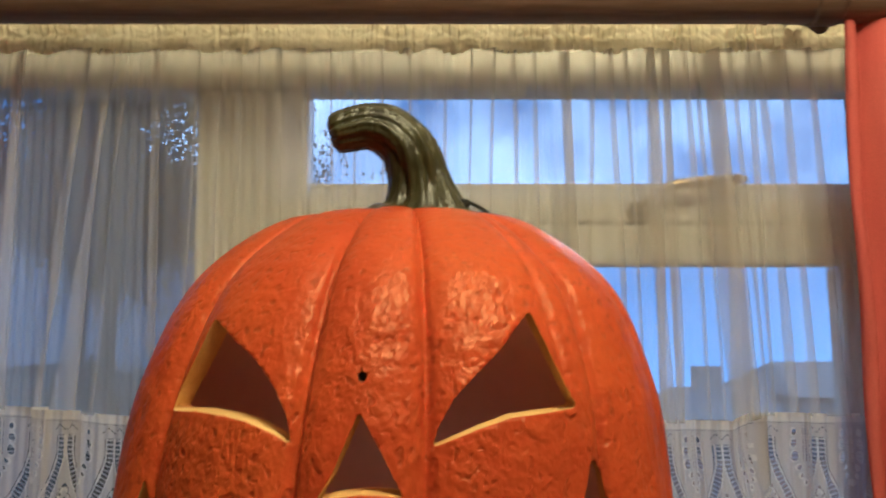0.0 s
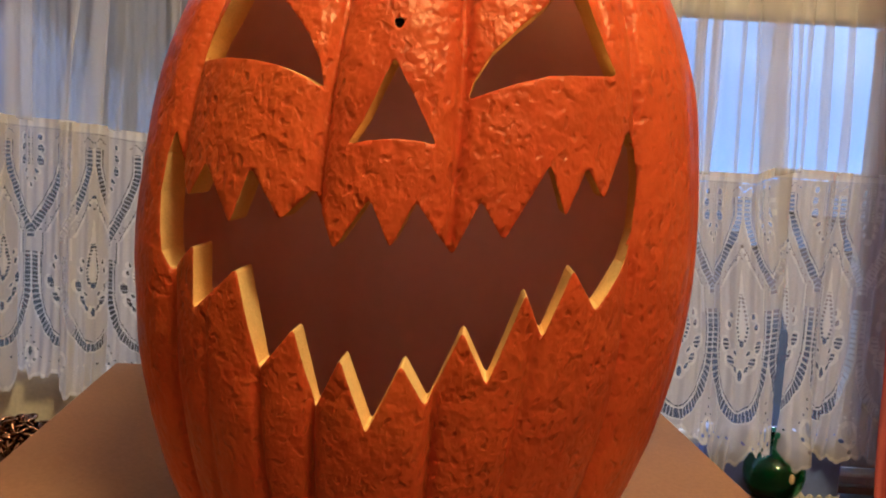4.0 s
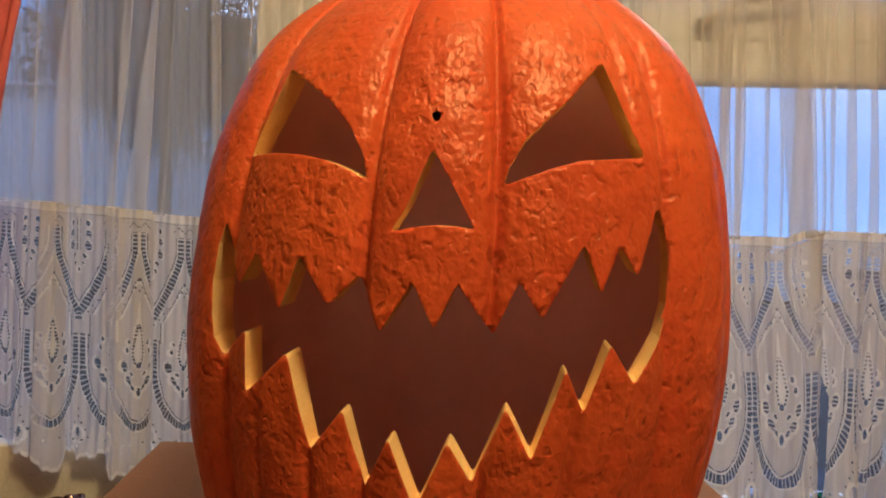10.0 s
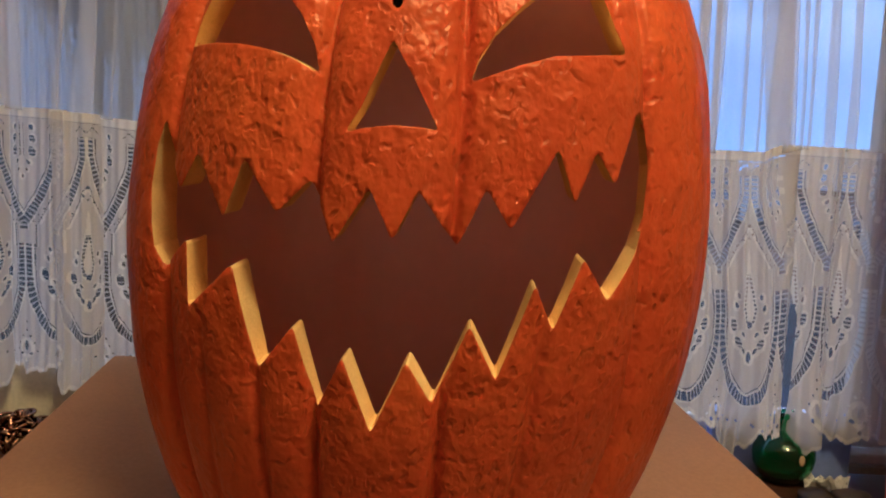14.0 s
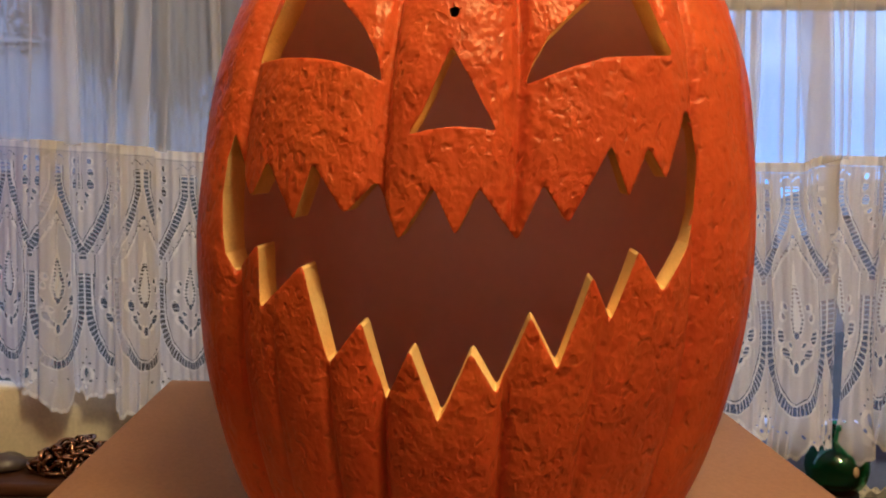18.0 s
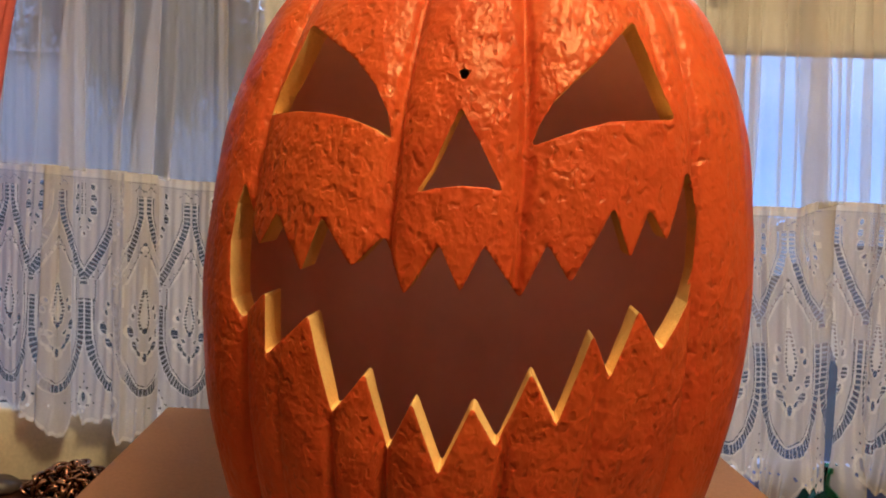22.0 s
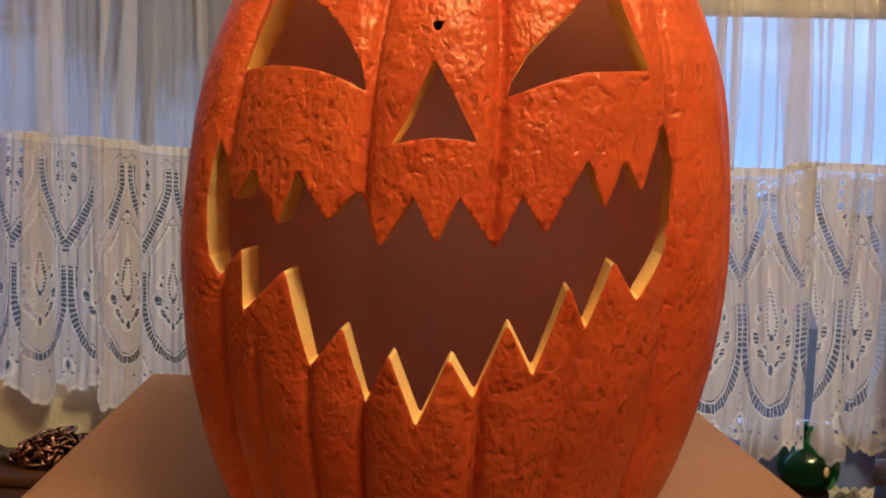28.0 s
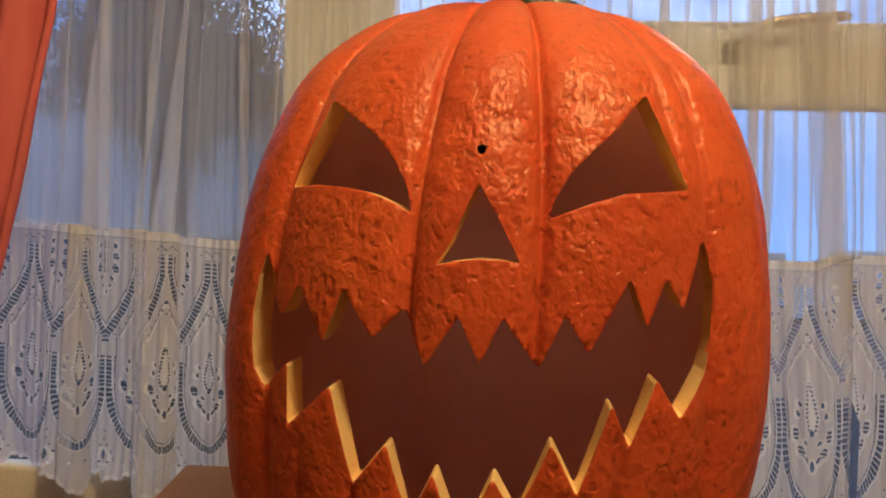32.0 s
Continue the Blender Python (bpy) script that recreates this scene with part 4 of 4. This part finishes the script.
    for cu, cq, r in ((0, 268, 1.4), (0, 278, 1.4), (5, 286, 1.4), (10, 296, 1.4), (7, 312, 2.2), (0, 322, 2.4), (15, 306, 1.4), (27, 310, 1.3), (38, 308, 1.6)):
        hole |= oval(aw, q, cu, cq, r, r) < 1
    thick |= np.abs(down - edge + 3) < 2.6
    tip = oval(aw, q, 0, 304, 11, 15)
    thick |= (tip < 1) & (tip > 0.4)
    return ~hole & (down < edge), thick


sv = np.arange(S0, S1, 0.00108)
vv = np.arange(0.0, 0.398, 0.00108)
S, V = np.meshgrid(sv, vv)
X, Y, Z = hang(S, V)
flare = np.clip((V - 0.24) / 0.12, 0, 1) ** 2
Y = Y - 0.020 * flare * np.exp(-(np.abs(S / HALF % 2 - 1) / 0.3) ** 2) - 0.012 * flare * np.sin(S * 52 + 1) - 0.004 * flare * np.sin(S * 131)
Y = Y - 0.005 * flare * np.sin(S * 290 + 4 * np.sin(S * 61) + V * 40)
Z = Z + 0.006 * flare * np.sin(S * 37)
# the cloth hangs behind the table
Y = np.where((X > -0.40) & (X < 0.27) & (Z < 0.83), np.maximum(Y, 1.094), Y)
cs, cv = (S[:-1, :-1] + S[1:, 1:]) / 2, (V[:-1, :-1] + V[1:, 1:]) / 2
there, thick = lace_cells(cs, cv)
# the cloth parts into two panels low down
ci = cs / HALF
there &= ~((ci > 21.36 + 0.05 * np.sin(cv * 230)) & (ci < 21.36 + 0.85 * np.clip((cv - 0.12) / 0.09, 0, 1)) & (cv > 0.12))
part_ob = new("lace_border", sheet_mesh("lace_border", X, Y, Z, there, thick.astype(int), [LACE, THREAD]))
part_ob.parent = net
part_ob["label"] = "white lace border with ladder and flower openwork"


# two glints on the lace, drawn as tiny white balls
for bx, by, bz in ((-0.570, 1.103, 0.863), (-0.465, 1.083, 0.855)):
    sparkle = bmesh.new()
    bmesh.ops.create_icosphere(sparkle, subdivisions=2, radius=0.0016)
    part("sparkle", sparkle, GLINT, net, "tiny white ball put on the lace as a painted sparkle", m=pose(bx, by, bz))


# ---- coral curtains ----
def coral_curtain(x_edge, side, label, sweep_in):
    """A heavy curtain: x_edge its inner edge as knots (z, x), side the way it goes on, sweep_in how far it is drawn aside."""
    zs = np.linspace(1.60, 0.10, 90)
    kz, kx = np.array(x_edge).T
    edge = np.interp(-zs, -kz, kx)
    us = np.linspace(0, 1, 160)
    U, Zg = np.meshgrid(us, zs)
    E = np.repeat(edge[:, None], len(us), 1)
    wide = 0.46 - sweep_in * np.clip((1.6 - Zg) / 0.9, 0, 1)
    fold = U * 7.3 + 0.35 * np.sin(U * 9)
    X = E + side * (U * wide + 0.010 * np.sin(2 * np.pi * fold + 0.7) * np.minimum(U * 8, 1))
    Y = 1.022 - 0.026 * (0.5 + 0.5 * np.cos(2 * np.pi * fold + 0.5 * np.sin(Zg * 4))) + 0.004 * np.sin(Zg * 19 + U * 30)
    Y = Y + 0.014 * np.exp(-U / 0.02)
    ok = np.ones((len(zs) - 1, len(us) - 1), bool)
    ob = new("coral_curtain", sheet_mesh("coral_curtain", X, Y, Zg, ok, np.zeros(ok.shape), [PINK]))
    md = ob.modifiers.new("cloth_thickness", "SOLIDIFY")
    md.thickness = 0.0015
    return tagged(ob, label, "curtain", "coral curtains at the window")


coral_curtain([(1.60, -0.560), (1.49, -0.565), (1.35, -0.578), (1.23, -0.598), (1.17, -0.609), (1.09, -0.629), (0.99, -0.652), (0.85, -0.69), (0.1, -0.72)], -1, "coral pink curtain drawn aside beside the net", 0.14)
coral_curtain([(1.60, 0.484), (1.34, 0.483), (1.14, 0.486), (0.99, 0.489), (0.84, 0.500), (0.69, 0.507), (0.1, 0.51)], 1, "coral pink curtain hanging straight beside the net", 0.02)

# ---- curtain pole ----
POLE_Z = 1.586
pole = tagged(empty("curtain_pole"), "thick brown wooden curtain pole over the window", "curtain pole")
part("rod", sweep([(-1.35 + 0.05 * k, 1.010, POLE_Z) for k in range(48)], lambda f: 0.0335, 40), POLEWOOD, pole)
for xx in (-1.25, 0.462):
    part("bracket", sweep(smooth_path([(xx, 1.171, 1.612), (xx, 1.13, 1.606), (xx, 1.06, 1.578), (xx, 1.022, 1.553)], 5), lambda f: 0.0105 + 0.006 * (f < 0.1), 16), POLEWOOD, pole, "dark bracket holding the pole")
    part("collar", sweep([(xx + dx, 1.010, POLE_Z) for dx in (-0.018, -0.012, 0.012, 0.018)], lambda f: 0.0365 if 0.2 < f < 0.8 else 0.035, 40), POLEWOOD, pole)
for xx in (-1.36, 1.02):
    part("finial", lathe([(0, -0.05), (0.030, -0.045), (0.045, -0.01), (0.047, 0.01), (0.035, 0.04), (0.0, 0.055)], 28), POLEWOOD, pole, m=pose(xx, 1.010, POLE_Z, 0, 90, 0))

# ---- on the sill ----
SILL = 0.645
bottle = tagged(empty("green_bottle", pose(0.431, 1.128, SILL)), "small round green glass bottle standing on the sill", "bottle")
BP = [(0, 0.001), (0.018, 0.0005), (0.024, 0.003), (0.032, 0.012), (0.0378, 0.024), (0.0398, 0.036), (0.0385, 0.047), (0.0330, 0.057), (0.0230, 0.0645), (0.0135, 0.0685), (0.0108, 0.072), (0.0104, 0.085), (0.0130, 0.087), (0.0130, 0.093), (0.0118, 0.094)]
inner = [(0.0092, 0.0935), (0.0084, 0.072), (0.0115, 0.0665), (0.021, 0.0620), (0.031, 0.0548), (0.0360, 0.0455), (0.0372, 0.036), (0.0353, 0.025), (0.0300, 0.014), (0.020, 0.006), (0, 0.005)]
part("glass_body", lathe(BP + inner, 56), GREEN, bottle, "deep green glass")
part("sticker", lathe([(0, 0.0), (0.0045, 0.0), (0.0045, 0.0004), (0, 0.0006)], 16), PAPER, bottle, "small tan paper sticker", m=pose(0.009, -0.0382, 0.042, 84, 0, 13) @ Matrix.Diagonal((0.9, 1.5, 1, 1)))


def chain_heap(cx, cy, z, count, spread):
    heap = tagged(empty("chain_heap", pose(cx, cy, z)), "heap of shiny dark bronze chain on the sill", "chain")
    rng = random.Random(5)
    base = bmesh.new()
    R, r, n, m = 0.0098, 0.0026, 18, 8
    ring = [[base.verts.new(((R + r * math.cos(2 * math.pi * j / m)) * math.cos(2 * math.pi * i / n) * 1.25, (R + r * math.cos(2 * math.pi * j / m)) * math.sin(2 * math.pi * i / n), r * math.sin(2 * math.pi * j / m))) for j in range(m)] for i in range(n)]
    for i in range(n):
        for j in range(m):
            base.faces.new((ring[i][j], ring[(i + 1) % n][j], ring[(i + 1) % n][(j + 1) % m], ring[i][(j + 1) % m]))
    me = mesh_of("link", base, BRONZE)
    for k in range(count):
        a, d = rng.uniform(0, 2 * math.pi), rng.uniform(0, 1) ** 0.6
        x, y = spread * d * math.cos(a), 0.32 * spread * d * math.sin(a)
        top = 0.040 * (1 - d ** 1.7)
        ob = new("link", me)
        ob.parent = heap
        ob.matrix_basis = pose(x, y, 0.006 + rng.uniform(0.1, 1) * top, rng.uniform(-75, 75), rng.uniform(-60, 60), rng.uniform(0, 180)) @ Matrix.Scale(rng.uniform(0.6, 1.05), 4)
    return heap


chain_heap(-0.549, 1.078, 0.662, 230, 0.066)


# box drawn out to the left; that end imitates skylight on the white frame
bb = tagged(empty("blue_box", pose(0.434, 1.150, SILL)), "dull blue cardboard box behind the bottle, lengthened as blue daylight on the frame", "box")
part("carton", box(-0.095, -0.012, 0, 0.089, 0.014, 0.076, 0.002), NAVY, bb)
part("lid", box(-0.0965, -0.0135, 0.0765, 0.0905, 0.0155, 0.088, 0.002), PALEBLUE, bb, "lighter blue lid")


def doily(cx, cy):
    """A crumpled white lace mat: a ruffled disc with a hole-edged rim."""
    bm = bmesh.new()
    n, m = 120, 18
    rows = []
    for j in range(m + 1):
        r = 0.003 + 0.040 * j / m
        row = []
        for k in range(n):
            a = 2 * math.pi * k / n
            lift = (j / m) ** 1.5 * (0.016 + 0.012 * math.sin(3 * a + 0.5) + 0.007 * math.sin(8 * a + 1)) + 0.006 * abs(math.sin(5 * a + j * 0.5)) * j / m
            row.append(bm.verts.new((r * (1 + 0.05 * math.sin(9 * a)) * math.cos(a), r * 0.55 * math.sin(a), 0.002 + max(lift, 0))))
        rows.append(row)
    for j in range(m):
        for k in range(n):
            if j in (9, 13, 16) and k % 3 == 0:
                continue
            q = (k + 1) % n
            bm.faces.new((rows[j][k], rows[j][q], rows[j + 1][q], rows[j + 1][k]))
    ob = tagged(part("doily", bm, THREAD), "crumpled white lace mat lying on the sill", "doily")
    md = ob.modifiers.new("thread_thickness", "SOLIDIFY")
    md.thickness = 0.0012
    ob.matrix_basis = pose(cx, cy, SILL, 0, 0, -12) @ Matrix.Scale(0.65, 4)


doily(0.476, 1.098)


def dark_stone(cx, cy, base, size, seed, mat=BROWNSTONE, label="small dark brown polished stone on the sill"):
    bm = bmesh.new()
    bmesh.ops.create_icosphere(bm, subdivisions=3, radius=size)
    for v in bm.verts:
        v.co *= 1 + 0.3 * noise.noise(v.co * 45 + Vector((seed, 0, 0)))
        v.co.z = max(v.co.z * 0.45 + size * 0.36, 0.0005)
    tagged(part("stone", bm, mat, m=pose(cx, cy, base, 0, 0, seed * 40)), label, "stone")


dark_stone(0.452, 1.064, SILL, 0.021, 1)
dark_stone(0.494, 1.058, SILL, 0.024, 2)
dark_stone(-0.652, 1.080, 0.662, 0.026, 4, MAUVE, "smooth mauve-grey pebble beside the heap of chain")

# ---- ceiling light ----
lamp = tagged(empty("pendant_lamp", pose(*LAMP_AT)), "round warm glowing globe lamp hanging from the ceiling", "lamp")
part("globe", lathe([(0.18 * math.sin(math.pi * k / 18), -0.18 * math.cos(math.pi * k / 18)) for k in range(19)], 36), ROOMGLOW, lamp, "warm white glowing globe")
part("cap", lathe([(0.0, 0.176), (0.045, 0.176), (0.045, 0.196), (0.010, 0.210), (0.0, 0.210)], 24), BRASS, lamp)
part("cord", sweep([(0, 0, 0.205), (0, 0, 0.22), (0, 0, TOP - LAMP_AT[2])], lambda f: 0.003, 8), BLACK, lamp)

# ---- outside ----
gm = bmesh.new()
far = [(3, -6.0), (20, -6.0), (42, -6.0), (60, -7.5), (120, -13), (300, -28), (900, -75)]
rows = [[gm.verts.new((x * (1 + y / 60), y, z)) for x in (-60, -30, -10, 0, 10, 30, 60)] for y, z in far]
for a, b in zip(rows, rows[1:]):
    for k in range(6):
        gm.faces.new((a[k], a[k + 1], b[k + 1], b[k]))
tagged(part("ground", gm, GRASS), "dark grass falling away below the window", "ground", kind="structure")


def house(x, y, w, d, wall_h, roof_h, chimney, walls=BRICKS, label="far brick house with a slate roof at dusk", storeys=2):
    h = tagged(empty("house", pose(x, y, -6.0)), label, "house", "far houses")
    part("wall", box(-w / 2, -d / 2, 0, w / 2, d / 2, wall_h), walls, h, smooth=False)
    bm = bmesh.new()
    o = 0.3
    a = [bm.verts.new(c) for c in ((-w / 2 - o, -d / 2 - o, wall_h), (w / 2 + o, -d / 2 - o, wall_h), (w / 2 + o, d / 2 + o, wall_h), (-w / 2 - o, d / 2 + o, wall_h), (-w / 2 + w * 0.12, 0, wall_h + roof_h), (w / 2 - w * 0.12, 0, wall_h + roof_h))]
    for f in ((0, 1, 5, 4), (1, 2, 5), (2, 3, 4, 5), (3, 0, 4), (3, 2, 1, 0)):
        bm.faces.new([a[k] for k in f])
    roof = part("roof", bm, SLATE, h, smooth=False)
    if chimney:
        part("chimney", box(chimney - 0.45, -0.4, wall_h + roof_h - 1.0, chimney + 0.45, 0.4, wall_h + roof_h + 0.75, 0.03), BRICKS, roof, smooth=False)
    for fl in range(storeys):
        for k in range(3):
            xx = -w / 2 + w * (k + 0.5) / 3
            wdw = part("window", box(xx - 0.55, -d / 2 - 0.05, 1.0 + 2.7 * fl, xx + 0.55, -d / 2 + 0.05, 2.3 + 2.7 * fl), FARFRAME, h, smooth=False)
            part("pane", box(xx - 0.46, -d / 2 - 0.07, 1.09 + 2.7 * fl, xx + 0.46, -d / 2 - 0.052, 2.21 + 2.7 * fl), SLATE, wdw, smooth=False)


garage = tagged(empty("garage", pose(7.0, 13.0, -6.0)), "low garage with a pale flat roof below the window", "garage")
part("wall", box(-6.0, -6.5, 0, 6.0, 6.5, 3.2), BRICKS, garage, smooth=False)
part("roof", box(-6.2, -6.7, 3.202, 6.2, 6.7, 3.45, 0.04), FELT, garage, "pale grey felt roof", smooth=False)
for k in range(3):
    part("door", box(-4.9 + 3.6 * k, -6.56, 0.05, -2.3 + 3.6 * k, -6.502, 2.3), WHITE, garage, "white up-and-over door", smooth=False)
house(10.2, 32, 5.0, 8, 4.6, 1.2, -0.6)
house(13.9, 33, 4.0, 8, 5.6, 1.1, 0)
house(17.6, 32, 4.6, 8, 5.9, 1.25, -1.2)
house(3.5, 36, 7.0, 8, 4.5, 1.2, 2.0)
house(-14.6, 24, 19.0, 8, 9.8, 2.6, 0, PALE, "pale rendered house with a slate roof at dusk", 0)
house(-24.0, 30, 11.0, 8, 6.4, 1.8, -2.5)


def leaf_mass(name, spots, leaves, rng, size, parent):
    """Many small folded leaves scattered round the spots (place, spread)."""
    co, faces = [], []
    for k in range(leaves):
        c, sp = spots[rng.randrange(len(spots))]
        p = c + Vector([rng.gauss(0, sp) for _ in range(3)])
        turn = Euler((rng.uniform(0, 6.3), rng.uniform(0, 6.3), rng.uniform(0, 6.3))).to_matrix()
        s = rng.uniform(0.6, 1.3) * size
        i = len(co)
        co += [p + turn @ Vector(v) * s for v in ((-1, 0, 0), (-0.2, 0.5, 0.1), (1, 0, 0), (-0.2, -0.5, 0.1))]
        faces += [(i, i + 1, i + 2, i + 3)]
    me = bpy.data.meshes.new(name)
    me.from_pydata(co, [], faces)
    me.materials.append(LEAF)
    ob = new(name, me)
    ob.parent = parent
    return tagged(ob, "dark loose foliage with gaps", kind="stuff")


def tree(x, y, height, crown, seed, leaves, size, low):
    rng = random.Random(seed)
    t = tagged(empty("tree", pose(x, y, -6.0)), "tall dark leafy tree against the dusk sky", "tree")
    trunk = sweep(smooth_path([(0, 0, 0), (0.1, 0.05, height * 0.3), (-0.05, 0.1, height * 0.6), (0.1, 0, height * 0.95)], 6), lambda f: 0.20 * (1 - 0.85 * f), 12)
    part("trunk", trunk, BARK, t)
    tips = []
    for k in range(26):
        z = height * rng.uniform(low, 0.95)
        a, ln = rng.uniform(0, 2 * math.pi), crown * rng.uniform(0.45, 1.0)
        end = Vector((ln * math.cos(a), ln * math.sin(a), z + rng.uniform(0.1, 0.7)))
        part("limb", sweep(smooth_path([(0, 0, z - 0.5), end * 0.5 + Vector((0, 0, z * 0.5 + 0.1)), end], 4), lambda f: 0.05 * (1 - 0.85 * f), 6), BARK, t)
        for q in range(5):
            tips.append((Vector((0, 0, z)).lerp(end, rng.uniform(0.35, 1.05)) + Vector([rng.gauss(0, 0.2) for _ in range(3)]), rng.uniform(0.16, 0.42)))
    leaf_mass("crown", tips, leaves, rng, size, t)


tree(-3.45, 9.0, 10.8, 1.25, 3, 24000, 0.034, 0.80)
tree(-5.4, 13.0, 10.4, 1.6, 4, 22000, 0.044, 0.80)
tree(-2.35, 10.5, 9.6, 0.8, 6, 9000, 0.036, 0.84)


def hedge(x0, x1, y, top, seed):
    rng = random.Random(seed)
    h = tagged(empty("hedge", pose(0, y, -6.0)), "dark clipped hedge row below the window", "hedge")
    bm = box(x0, -0.7, 0, x1, 0.7, top - 0.25)
    bmesh.ops.subdivide_edges(bm, edges=bm.edges[:], cuts=12, use_grid_fill=True)
    for v in bm.verts:
        v.co += Vector((0, 0.25, 0.3)) * noise.noise(v.co * 0.9)
    part("hedge_core", bm, LEAF, h)
    spots = [(Vector((rng.uniform(x0, x1), rng.uniform(-0.8, 0.6), rng.uniform(0.5, 1) * top)), 0.25) for _ in range(300)]
    leaf_mass("hedge_leaves", spots, 18000, rng, 0.045, h)


# the rest of the house, seen from nowhere inside
facade = bmesh.new()
for c in ((-11, 1.20, -6, X0 - 0.105, 1.395, 5.0), (X1 + 0.105, 1.20, -6, 10, 1.395, 5.0), (X0 - 0.1, 1.20, -6, X1 + 0.1, 1.395, -0.105), (X0 - 0.1, 1.20, TOP + 0.105, X1 + 0.1, 1.395, 5.0)):
    slab = box(*c)
    me = bpy.data.meshes.new("slab")
    slab.to_mesh(me)
    slab.free()
    facade.from_mesh(me)
    bpy.data.meshes.remove(me)
setting("outer_wall", facade, BRICKS, "plain brick outer wall of the house round the room", "wall")

hedge(-13, 1.0, 14.0, 7.1, 5)
